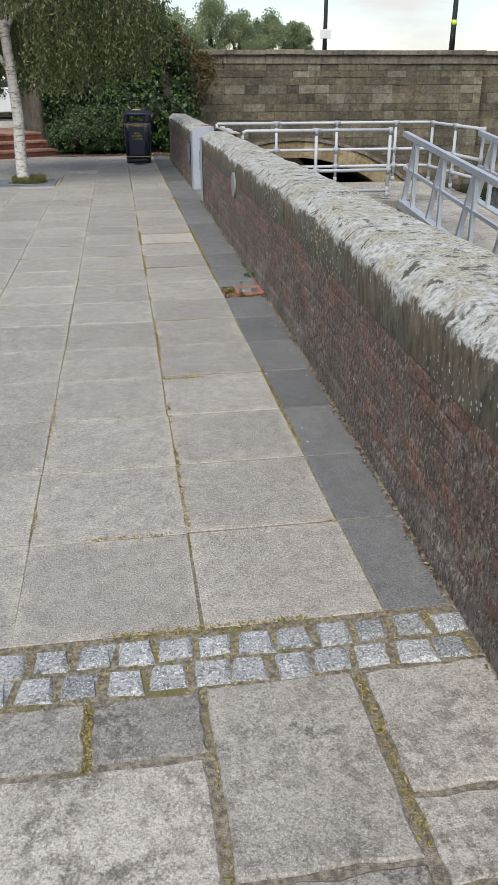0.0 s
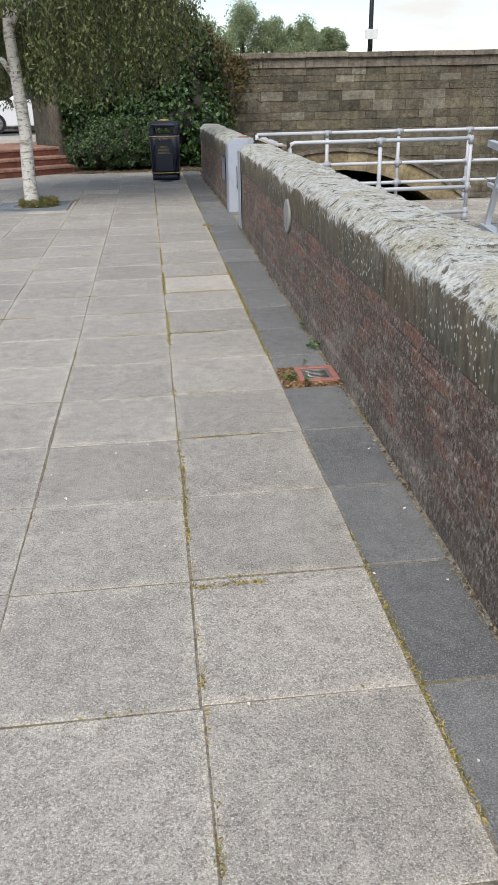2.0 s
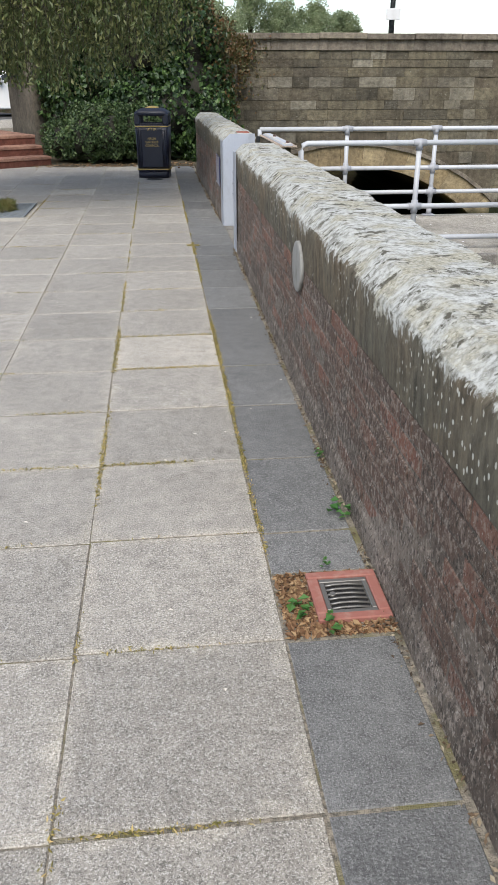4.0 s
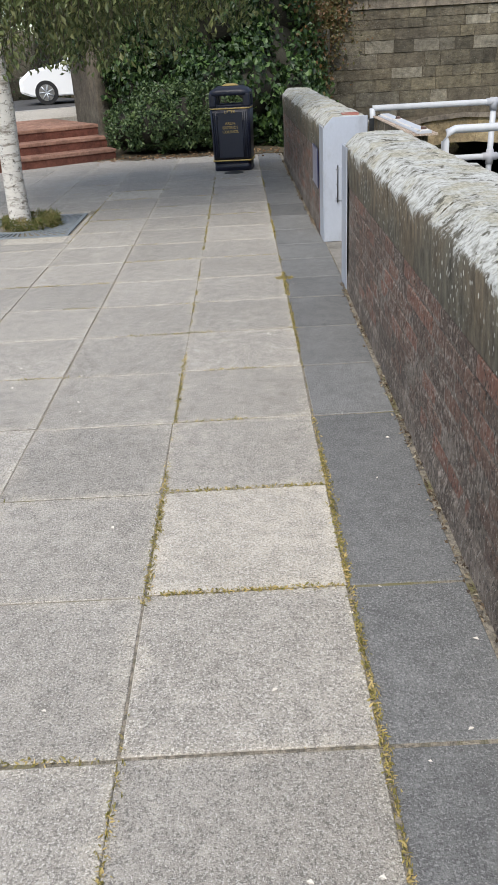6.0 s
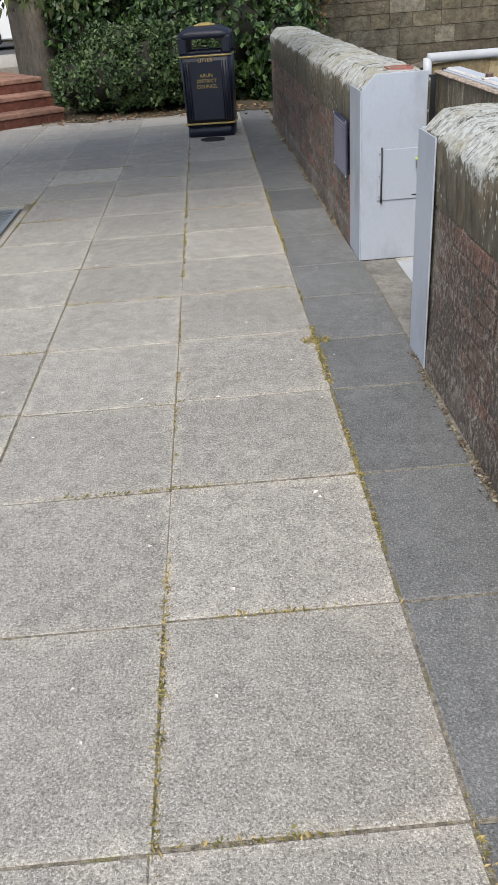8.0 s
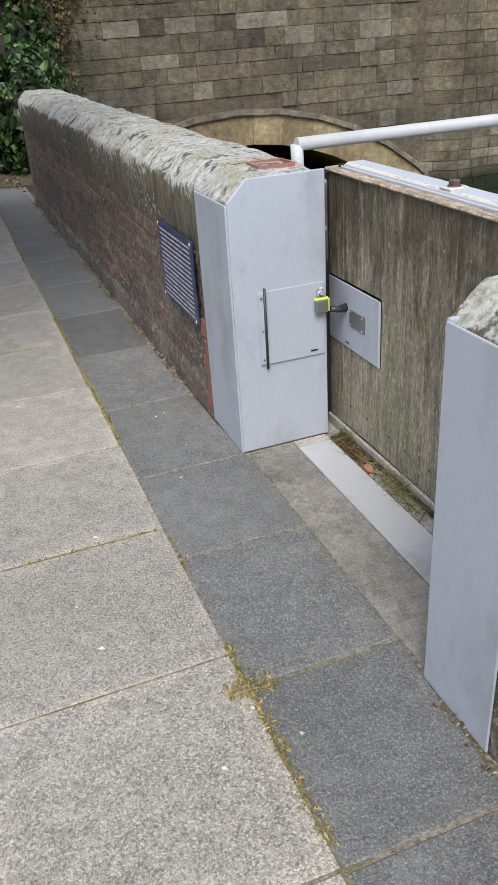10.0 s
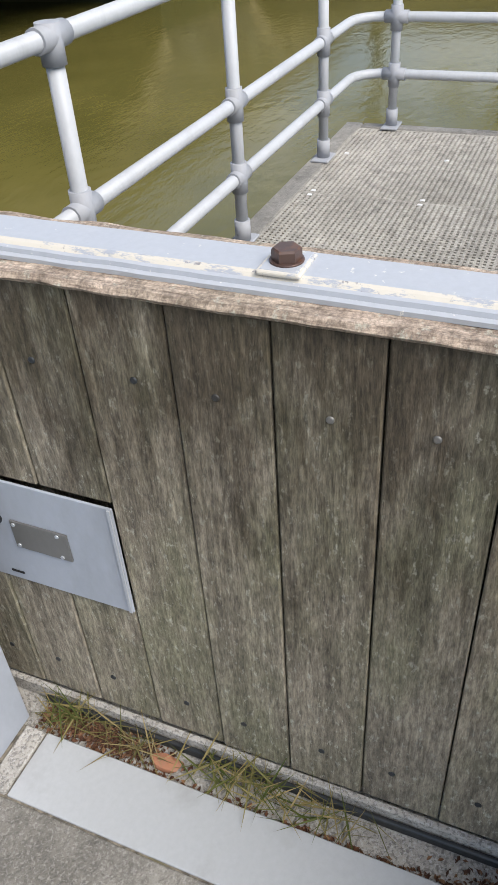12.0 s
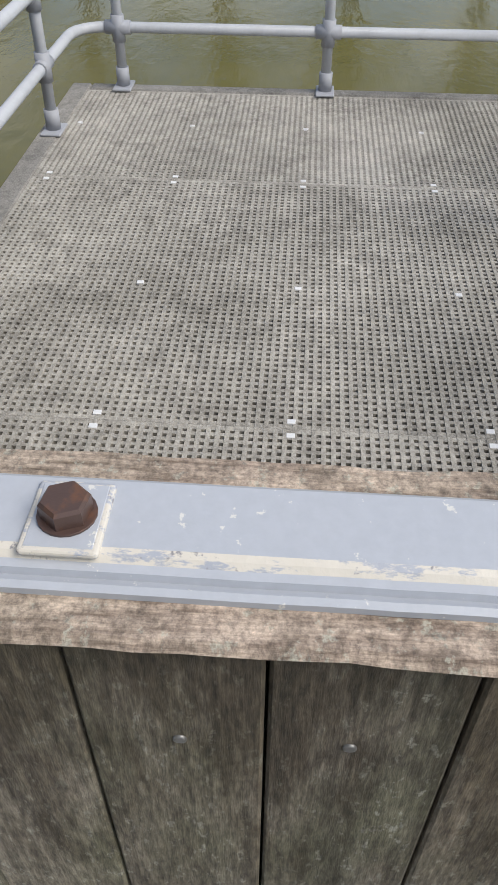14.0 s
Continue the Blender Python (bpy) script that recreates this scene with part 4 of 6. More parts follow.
def build_birch():
    g = np.random.default_rng(25)
    rr = random.Random(25)
    t = thing("birch_tree", "slender silver birch with pale peeling bark and drooping leaves", "tree", at=(-1.84, 14.75, 0))
    pts = [(0, 0, -0.03), (0.0, 0, 0.05), (0.0, 0, 0.5), (0.03, 0.02, 1.1), (0.0, 0.05, 1.7), (-0.03, 0.08, 2.3), (0.02, 0.1, 3.2), (0.1, 0.2, 4.6), (0.15, 0.3, 6.0)]
    part("trunk", bm_tube(pts, [0.125, 0.108, 0.095, 0.09, 0.085, 0.078, 0.06, 0.04, 0.015], 18), M["bark"], t)
    limbs = [[(-0.02, 0.07, 1.75), (-0.16, 0.05, 1.98), (-0.5, 0.0, 2.12), (-1.1, -0.1, 2.5), (-1.6, -0.1, 3.3)],
             [(-0.02, 0.08, 2.35), (0.12, 0.1, 2.6), (0.4, 0.15, 2.75), (0.9, 0.3, 3.2), (1.5, 0.4, 3.7)],
             [(0.02, 0.1, 3.0), (0.5, -0.1, 3.6), (1.1, -0.3, 4.0)], [(0.04, 0.12, 3.4), (0.3, 0.7, 4.0), (0.8, 1.4, 4.3)], [(0.05, 0.12, 3.6), (-0.5, -0.4, 4.3), (-1.0, -0.8, 4.6)]]
    for l in limbs:
        part("limb", bm_tube(l, [0.05 - 0.038 * i / (len(l) - 1) for i in range(len(l))], 8), M["bark"], t)
    # drooping strands
    P, N = [], []
    tw_v = []
    for s in range(520):
        a = rr.uniform(0, math.tau)
        rad = 2.25 * math.sqrt(rr.uniform(0.02, 1))
        cx, cy = 0.35 + rad * math.cos(a), 0.55 + rad * 0.9 * math.sin(a)
        if cx < -1.9 or cy < -1.5:
            continue
        edge = rad / 2.25
        top = 4.4 - 1.3 * edge ** 2 + rr.uniform(-0.4, 0.4)
        low = 1.30 + rr.uniform(0, 0.75) + 0.3 * max(0.0, cx - 1.3)
        if -0.3 < cx < 0.35 and cy < 0.5:
            low = 2.5
        n = int((top - low) * 46)
        if n < 6:
            continue
        z = np.linspace(top, low, n)
        sway = np.cumsum(g.normal(0, 0.012, (n, 2)), 0)
        q = np.stack([cx + sway[:, 0] + g.normal(0, 0.05, n), cy + sway[:, 1] + g.normal(0, 0.05, n), z], 1)
        P.append(q)
        tw_v.append(bm_tube([(cx, cy, top), (cx + sway[n // 2, 0], cy + sway[n // 2, 1], (top + low) / 2), (cx + sway[-1, 0], cy + sway[-1, 1], low + 0.05)], [0.005, 0.004, 0.002], 4))
    P = np.concatenate(P)
    leaves("crown", P, np.tile((0.0, -0.6, 0.3), (len(P), 1)), 0.062, M["birch_leaf"], t, 0.5, 2.4, 26, 0.9)
    tw = bmesh.new()
    for b in tw_v:
        me = bpy.data.meshes.new("twig")
        b.to_mesh(me)
        b.free()
        tw.from_mesh(me)
        bpy.data.meshes.remove(me)
    part("fine_growth", tw, M["bark_dark"], t)
    # tree pit with cast grate
    gr = thing("tree_grate", "square cast-iron tree grate with radiating slots around the birch", "tree grate", at=(-1.84, 14.8, 0))
    hw = 0.55
    part("frame", bm_box(-hw, hw, -hw, -hw + 0.04, -0.03, 0.008), M["grate"], gr)
    part("frame", bm_box(-hw, hw, hw - 0.04, hw, -0.03, 0.008), M["grate"], gr)
    part("frame", bm_box(-hw, -hw + 0.04, -hw + 0.041, hw - 0.041, -0.03, 0.008), M["grate"], gr)
    part("frame", bm_box(hw - 0.04, hw, -hw + 0.041, hw - 0.041, -0.03, 0.008), M["grate"], gr)
    bar = bm_box(0, 1, -0.011, 0.011, -0.02, 0.006)
    me = bpy.data.meshes.new("bar")
    bar.to_mesh(me)
    bar.free()
    me.materials.append(M["grate"])
    for i in range(56):
        a = math.tau * i / 56
        c, s = math.cos(a), math.sin(a)
        reach = (hw - 0.042) / max(abs(c), abs(s))
        o = new("bar", me)
        o.parent = gr
        o.matrix_basis = pose(0.30 * c, 0.30 * s, 0, 0, 0, math.degrees(a)) @ Matrix.Diagonal((reach - 0.30, 1, 1, 1))
    part("ring", bm_tube([(0.30 * math.cos(k * math.tau / 32), 0.30 * math.sin(k * math.tau / 32), -0.004) for k in range(33)], 0.016, 6), M["grate"], gr)
    # soil given the dark iron colour to stand for shade below the slots
    part("soil", bm_box(-hw + 0.02, hw - 0.02, -hw + 0.02, hw - 0.02, -0.05, -0.024), M["iron"], gr)
    k = 1300
    a = g.uniform(0, math.tau, k)
    r = 0.13 + 0.15 * np.sqrt(g.random(k))
    b = np.stack([-1.84 + r * np.cos(a) + 0.09, 14.8 + r * np.sin(a), g.uniform(0.0, 0.11, k)], 1)
    tagged(leaves("grass_tuft", b, np.tile((0.0, -1.0, 0.0), (k, 1)), 0.11, M["grass"], None, 0.07, -0.6, 27, 0.9), "rough grass growing at the foot of the birch", "grass", kind="stuff")


build_birch()


def far_tree(x, y, h, w, seed, dense=17000):
    g = np.random.default_rng(seed)
    rr = random.Random(seed)
    t = thing("far_tree", "leafy green tree standing in the distance", "tree", "trees beyond the bridge", (x, y, -0.1))
    part("trunk", bm_tube([(0, 0, 0), (0.1, 0, h * 0.3), (0.0, 0.1, h * 0.75)], [0.3, 0.2, 0.06], 10), M["bark_dark"], t)
    balls = []
    for i in range(40):
        a, q = rr.uniform(0, math.tau), rr.uniform(0.15, 1.0)
        z = h * rr.uniform(0.3, 0.86)
        k = 1 - 0.55 * max(0, (z / h - 0.45) / 0.4) ** 2
        r = w * rr.uniform(0.10, 0.27)
        balls.append(((w * 0.62 * q * k * math.cos(a), w * 0.62 * q * k * math.sin(a), z), (r, r, r * 0.95)))
        if i < 6:
            part("limb", bm_tube([(0.05, 0, h * 0.3), tuple(Vector(balls[-1][0]) * 0.6 + Vector((0, 0, h * 0.15))), balls[-1][0]], [0.11, 0.07, 0.02], 6), M["bark_dark"], t)
    p, n = ball_points(balls, dense, g, 0.75)
    leaves("crown", p, n, 0.13, M["hazed_far_leaf"], t, 0.55, 0.3, seed + 1, 1.0)


for i, (x, y, h, w) in enumerate([(4.2, 57, 6.5, 3.4), (6.6, 60, 7.4, 3.4), (8.7, 61, 7.0, 3.0), (10.9, 62, 6.7, 2.8), (13.6, 64, 6.3, 2.2), (1.8, 56, 6.8, 3.2), (-1.5, 52, 7.5, 3.5)]):
    far_tree(x, y, h, w, 100 + i)
for i, (x, y, h, w) in enumerate([(-14, 42, 7.0, 3.6), (-9.5, 44, 6.5, 3.4), (-20, 40, 7.5, 3.8), (-27, 37, 7.0, 3.8), (-6, 46, 6.0, 3.2)]):
    far_tree(x, y, h, w, 140 + i, 5000)
# unseen row added on the opposite bank to darken the water's reflection
for i in range(9):
    far_tree(35.0 + 1.5 * (i % 2), -20 + 5.2 * i, 9.5 + (i % 3), 4.6, 170 + i, 6000)


def build_hedge():
    g = np.random.default_rng(61)
    t = thing("street_hedge", "tall dark hedge along the far side of the street", "hedge", kind="stuff")
    balls = []
    for i in range(26):
        o = ROAD0 + RN * 10.2 + RD * (1.9 * i - 3)
        balls.append(((o.x, o.y, 1.5 + 0.3 * math.sin(i * 2.1)), (1.5, 1.3, 1.7 + 0.35 * math.sin(i * 1.3))))
    core_blob("inner_growth", balls, M["bark_dark"], t, 21)
    p, n = ball_points(balls, 45000, g, 0.35)
    leaves("hedge_leaves", p, n, 0.11, M["ivy"], t, 0.6, 0.3, 62, 0.8)


build_hedge()


# ---- parked car on the street ----
def build_car():
    c = thing("car", "white hatchback car on the street above the steps", "car", at=(-3.9, 32.0, 0.38), turn=190)
    # side outline: length along x (front +), height z
    lower = [(-1.95, 0.32), (-2.0, 0.62), (-1.93, 1.0), (-0.2, 1.05), (0.95, 1.02), (1.68, 0.90), (2.0, 0.66), (2.0, 0.34), (1.7, 0.22), (-1.7, 0.22)]
    bm = bmesh.new()
    rings = []
    for y, k in ((-0.86, 0.97), (-0.80, 1.0), (0.80, 1.0), (0.86, 0.97)):
        rings.append([bm.verts.new((px * k, y, 0.22 + (pz - 0.22) * k)) for px, pz in lower])
    for r0, r1 in zip(rings, rings[1:]):
        for i in range(len(lower)):
            j = (i + 1) % len(lower)
            bm.faces.new((r0[i], r1[i], r1[j], r0[j]))
    bm.faces.new(rings[0])
    bm.faces.new(rings[-1][::-1])
    bmesh.ops.recalc_face_normals(bm, faces=bm.faces[:])
    bmesh.ops.bevel(bm, geom=bm.edges[:], offset=0.03, segments=2, affect="EDGES")
    part("body", bm, M["car"], c)
    cab = [(-1.86, 0.975), (-1.55, 1.42), (-1.0, 1.5), (0.1, 1.46), (0.95, 0.975)]
    bm = bmesh.new()
    ra = [[bm.verts.new((px, y + (0.16 if y < 0 else -0.16) * (pz - 0.97) / 0.5, pz)) for px, pz in cab] for y in (-0.8, 0.8)]
    for i in range(4):
        bm.faces.new((ra[0][i], ra[1][i], ra[1][i + 1], ra[0][i + 1]))
    bm.faces.new(ra[0])
    bm.faces.new(ra[1][::-1])
    bmesh.ops.recalc_face_normals(bm, faces=bm.faces[:])
    bmesh.ops.bevel(bm, geom=bm.edges[:], offset=0.05, segments=2, affect="EDGES")
    part("cabin", bm, M["car"], c)
    for sgn in (-1, 1):
        for pts in ([(-1.5, 1.04), (-1.32, 1.36), (-0.62, 1.42), (-0.62, 1.03)], [(-0.55, 1.03), (-0.55, 1.42), (0.02, 1.39), (0.72, 1.02)]):
            bm = bmesh.new()
            vs = [bm.verts.new((px, sgn * (0.80 - 0.16 * (pz - 0.97) / 0.5 + q), pz)) for q in (-0.02, 0.012) for px, pz in pts]
            bm.faces.new(vs[:4])
            bm.faces.new(vs[4:])
            for i in range(4):
                bm.faces.new((vs[i], vs[(i + 1) % 4], vs[4 + (i + 1) % 4], vs[4 + i]))
            bmesh.ops.recalc_face_normals(bm, faces=bm.faces[:])
            part("window", bm, M["glass"], c, "dark side window")
        part("headlight", bm_box(1.72, 1.96, sgn * 0.62 - 0.16, sgn * 0.62 + 0.16, 0.62, 0.76, 0.03, 2), M["plate"], c)
        part("tail_light", bm_box(-2.0, -1.86, sgn * 0.72 - 0.1, sgn * 0.72 + 0.1, 0.72, 0.98, 0.03, 2), M["red_lens"], c)
        part("door_mirror", bm_box(0.5, 0.68, sgn * 0.97 - 0.1, sgn * 0.97 + 0.1, 0.98, 1.12, 0.03, 2), M["car"], c)
        for wx in (-1.3, 1.28):
            w = part("wheel", bm_tube([(wx, sgn * 0.68, 0.32), (wx, sgn * 0.875, 0.32)], 0.315, 24), M["black"], c)
            part("rim", bm_tube([(wx, sgn * 0.86, 0.32), (wx, sgn * 0.884, 0.32)], 0.215, 24), M["plate"], w)
            for k in range(7):
                a = k * math.tau / 7
                part("spoke", bm_tube([(wx, sgn * 0.89, 0.32), (wx + 0.2 * math.cos(a), sgn * 0.89, 0.32 + 0.2 * math.sin(a))], 0.018, 6), M["alu"], w)
    bm = bmesh.new()
    vs = [bm.verts.new(p) for p in ((0.22, -0.58, 1.425), (0.22, 0.58, 1.425), (0.95, 0.70, 1.0), (0.95, -0.70, 1.0), (0.2, -0.58, 1.40), (0.2, 0.58, 1.40), (0.90, 0.70, 0.98), (0.90, -0.70, 0.98))]
    for q in BOX_F:
        bm.faces.new([vs[i] for i in q])
    bmesh.ops.recalc_face_normals(bm, faces=bm.faces[:])
    bmesh.ops.translate(bm, vec=(0.02, 0, 0.03), verts=bm.verts[:])
    part("windscreen", bm, M["glass"], c)


build_car()


# ---- the flood gate and its steel posts ----
def chamfered_plate(x0, x1, zt, cut, z0, y0, y1):
    """An upright steel face with its upper path-side corner cut off."""
    bm = bmesh.new()
    out = [(x0, z0), (x1, z0), (x1, zt), (x0 + cut, zt), (x0, zt - cut)]
    a = [bm.verts.new((x, y0, z)) for x, z in out]
    b = [bm.verts.new((x, y1, z)) for x, z in out]
    bm.faces.new(a)
    bm.faces.new(b[::-1])
    for i in range(5):
        bm.faces.new((a[i], b[i], b[(i + 1) % 5], a[(i + 1) % 5]))
    bmesh.ops.recalc_face_normals(bm, faces=bm.faces[:])
    bmesh.ops.bevel(bm, geom=bm.edges[:], offset=0.0025, segments=1, affect="EDGES")
    return bm


def build_posts():
    far = thing("gate_post", "pale grey painted steel sheath with a hinged access door", "gate post", "flood gate posts")
    part("face_plate", chamfered_plate(1.012, 1.352, 0.955, 0.068, 0.0, 13.405, 13.418), M["steel_grey"], far)
    part("side_plate", bm_box(1.004, 1.0115, 13.405, 13.72, 0.0, 0.882, 0.002), M["steel_grey"], far)
    door = part("access_door", bm_box(1.095, 1.340, 13.398, 13.4035, 0.328, 0.59, 0.0015), M["steel_grey"], far, "square steel access door")
    hinge = part("hinge", bm_tube([(1.118, 13.393, 0.315), (1.118, 13.393, 0.602)], 0.005, 8), M["iron"], door)
    part("leaf_plate", bm_box(1.098, 1.115, 13.394, 13.3975, 0.335, 0.585), M["steel_grey"], door)
    for z in (0.35, 0.455, 0.57):
        part("rivet", bm_tube([(1.106, 13.3935, z), (1.106, 13.390, z)], 0.004, 8), M["plate"], door)
    part("slot", bm_box(1.285, 1.312, 13.3955, 13.3975, 0.345, 0.35), M["black"], door)
    lock = thing("padlock", "grey padlock with a yellow-green bumper hanging on the access door", "padlock")
    part("body", bm_box(1.298, 1.342, 13.368, 13.390, 0.488, 0.535, 0.004, 2), M["plate"], lock)
    part("bumper", bm_box(1.294, 1.346, 13.372, 13.386, 0.531, 0.541, 0.003), M["brass"], lock, "yellow-green rim")
    part("bumper", bm_box(1.343, 1.349, 13.372, 13.386, 0.490, 0.536, 0.002), M["brass"], lock)
    part("shackle", bm_tube([(1.308, 13.379, 0.54), (1.308, 13.379, 0.565), (1.314, 13.379, 0.575), (1.326, 13.379, 0.575), (1.332, 13.379, 0.565), (1.332, 13.379, 0.54)], 0.004, 8), M["alu"], lock)
    part("staple", bm_tube([(1.318, 13.398, 0.56), (1.318, 13.37, 0.56)], 0.008, 8), M["alu"], lock)
    near = thing("gate_post", "pale grey painted steel sheath on the near wall end", "gate post", "flood gate posts")
    part("face_plate", bm_box(1.016, 1.40, 12.20, 12.213, 0.0, 0.884, 0.002), M["steel_grey"], near)
    part("side_plate", bm_box(1.004, 1.0105, 11.96, 12.1985, 0.0, 0.884, 0.002), M["steel_grey"], near)
    # plate added to block the view of water, so the gap stays dark
    part("gap_shade_plate", bm_box(1.362, 1.53, 13.525, 13.54, 0.0, 0.92), M["iron"], far, "dark plate added behind the gate end to keep the gap dark")
    # corroded tube end in the wall top
    pk = thing("wall_pocket", "rusty square steel pocket let into the wall top", "pocket")
    for a in ((1.17, 1.30, 13.52, 13.526), (1.17, 1.30, 13.63, 13.636), (1.17, 1.176, 13.527, 13.629), (1.294, 1.30, 13.527, 13.629)):
        part("side", bm_box(*a, 0.90, 0.967), M["red_frame"], pk)
    part("lid", bm_box(1.177, 1.293, 13.527, 13.629, 0.950, 0.954), M["rust"], pk)


build_posts()


def build_gate():
    gate = thing("flood_gate", "weathered timber flood gate with a grey steel cap rail", "flood gate")
    g = random.Random(11)
    ys = [12.10, 12.235, 12.365, 12.50, 12.63, 12.762, 12.891, 13.02, 13.152, 13.28, 13.41, 13.52]
    for a, b in zip(ys, ys[1:]):
        dx = g.uniform(-0.002, 0.002)
        segs = [(0.022, 0.93)]
        if a > 13.14:
            segs = [(0.022, 0.338), (0.576, 0.93)]
        for z0, z1 in segs:
            part("plank", bm_box(1.422 + dx, 1.475, a + 0.0013, b - 0.0013, z0, z1 - 0.006 if z1 > 0.9 else z1, 0.0025), M["plank"], gate)
        mid = (a + b) / 2 + g.uniform(-0.012, 0.012)
        new_screw = mid < 12.86
        part("screw", bm_tube([(1.4235 + dx, mid, 0.808), (1.4205 + dx, mid, 0.808), (1.4198 + dx, mid, 0.808)], [0.0052, 0.0050, 0.0035], 12), M["plate" if new_screw else "iron"], gate)
        part("screw", bm_tube([(1.4235 + dx, mid + 0.01, 0.115), (1.4205 + dx, mid + 0.01, 0.115)], 0.0055, 10), M["iron"], gate)
    part("backing", bm_box(1.4765, 1.53, 12.10, 13.52, 0.022, 0.93), M["plank"], gate)
    # timber cap, slightly uneven, and the steel rail bedded in it
    n = 60
    v, f = [], []
    for i in range(n + 1):
        y = 12.0 + 1.53 * i / n
        w = 0.004 * noise.noise(Vector((y * 9, 0, 0))) + 0.003 * noise.noise(Vector((y * 30, 4, 0)))
        w2 = 0.004 * noise.noise(Vector((y * 14, 9, 0)))
        v += [(1.417 + w, y, 0.9245), (1.411 + w, y, 0.931 + w2 * 0.4), (1.417 + w, y, 0.9375 + w2 * 0.4), (1.568 + w2, y, 0.939 + w2 * 0.4), (1.572 + w2, y, 0.9245)]
    for i in range(n):
        for k in range(5):
            a, b = i * 5 + k, i * 5 + (k + 1) % 5
            f.append((a, b, b + 5, a + 5))
    f += [tuple(range(5))[::-1], tuple(n * 5 + k for k in range(5))]
    raw("cap_timber", v, [tuple(reversed(q)) for q in f], M["cap_wood"], gate, smooth=False)
    prof = [(1.442, 0.938), (1.442, 0.9435), (1.4465, 0.9460), (1.453, 0.9425), (1.4545, 0.9480), (1.4605, 0.9490), (1.4645, 0.9525), (1.469, 0.9545), (1.526, 0.9545), (1.530, 0.952), (1.530, 0.938)]
    bm = bmesh.new()
    cols = []
    for i in range(61):
        y = 12.0 + 1.47 * i / 60
        q = 0.0016 * noise.noise(Vector((y * 16, 3, 0)))
        cols.append([bm.verts.new((x + (q if k < 6 else 0), y, z + (q * 0.4 if 0 < k < 10 else 0))) for k, (x, z) in enumerate(prof)])
    for c0, c1 in zip(cols, cols[1:]):
        for i in range(len(prof)):
            j = (i + 1) % len(prof)
            f = bm.faces.new((c0[i], c0[j], c1[j], c1[i]))
            f.material_index = 1 if i in (5, 6) else 0
    bm.faces.new(cols[0])
    bm.faces.new(cols[-1])
    bmesh.ops.recalc_face_normals(bm, faces=bm.faces[:])
    rail = part("cap_rail", bm, M["steel_top"], gate, "grey painted steel cap rail with chipped white edges")
    rail.data.materials.append(M["steel_lip"])
    part("end_opening", bm_box(1.436, 1.505, 13.4705, 13.4735, 0.941, 0.951), M["black"], rail)
    for by in (12.895, 12.05):
        pad = part("bolt_pad", bm_box(1.459, 1.521, by - 0.026, by + 0.026, 0.9525, 0.9585, 0.0028, 3), M["steel_lip"], gate, "chipped cream-edged pad")
        part("paint_patch", bm_box(1.463, 1.517, by - 0.022, by + 0.022, 0.9580, 0.9590, 0.0005, 1), M["steel_top"], pad)
        bm = bmesh.new()
        for z, r in ((0.960, 0.0170), (0.9725, 0.0170), (0.9750, 0.0148)):
            for k in range(6):
                a = math.radians(60 * k + 51)
                bm.verts.new((1.490 + r * math.cos(a), by + r * math.sin(a), z))
        bm.verts.ensure_lookup_table()
        for q in range(2):
            for k in range(6):
                bm.faces.new([bm.verts[q * 6 + k], bm.verts[q * 6 + (k + 1) % 6], bm.verts[q * 6 + 6 + (k + 1) % 6], bm.verts[q * 6 + 6 + k]])
        bm.faces.new([bm.verts[12 + k] for k in range(6)])
        part("hex_bolt", bm, M["rust"], gate, "rusty hexagon bolt head")
        part("washer", bm_tube([(1.490, by, 0.9588), (1.490, by, 0.9612)], 0.0195, 20), M["rust"], gate)
    box = part("lock_plate", bm_box(1.4165, 1.4215, 13.150, 13.515, 0.342, 0.572, 0.0015), M["steel_grey"], gate, "grey steel lock plate")
    part("plate_edge", bm_box(1.4135, 1.4163, 13.152, 13.157, 0.344, 0.57), M["steel_top"], box)
    part("name_plate", bm_box(1.4125, 1.416, 13.245, 13.352, 0.432, 0.490), M["plate"], box, "small blank metal plate")
    for yy in (13.262, 13.345):
        for zz in (0.438, 0.484):
            part("plate_screw", bm_tube([(1.4125, yy, zz), (1.4105, yy, zz)], 0.0035, 8), M["alu"], box)
    part("slot", bm_box(1.4145, 1.416, 13.36, 13.385, 0.36, 0.364), M["black"], box)
    part("knob", bm_tube([(1.4163, 13.385, 0.487), (1.38, 13.38, 0.487), (1.352, 13.378, 0.495)], [0.016, 0.011, 0.01], 12), M["iron"], gate, "black locking bar")
    # sill: concrete strip, steel threshold, rubber and timber at the foot of the gate
    tagged(finish("gate_sill", bm_prism([(1.024, 12.215), (1.2, 12.215), (1.2, 13.40), (1.024, 13.40)], -0.05, 0.0, 0.003), M["concrete"]), "pale worn concrete strip in front of the flood gate", "sill", kind="structure")
    tagged(finish("gate_threshold", bm_box(1.204, 1.335, 12.215, 13.352, -0.05, 0.001, 0.002), M["steel_floor"]), "grey painted steel threshold plate", "threshold", kind="structure")
    tagged(finish("gate_sill", bm_box(1.204, 1.335, 13.356, 13.40, -0.05, 0.002, 0.003), M["kerb"]), "pale mortar patch at the end of the steel threshold", "sill", kind="structure")
    tagged(finish("gate_channel", bm_box(1.339, 1.53, 12.0, 13.55, -0.05, -0.018), M["kerb"]), "silted gutter at the foot of the flood gate", "gutter", kind="structure")
    part("seal_strip", bm_box(1.407, 1.420, 12.10, 13.52, -0.016, 0.024, 0.003), M["kerb"], gate, "pale grey strip along the gate foot")
    part("rubber_seal", bm_box(1.396, 1.405, 12.10, 13.40, -0.016, 0.006, 0.003), M["iron"], gate)


build_gate()


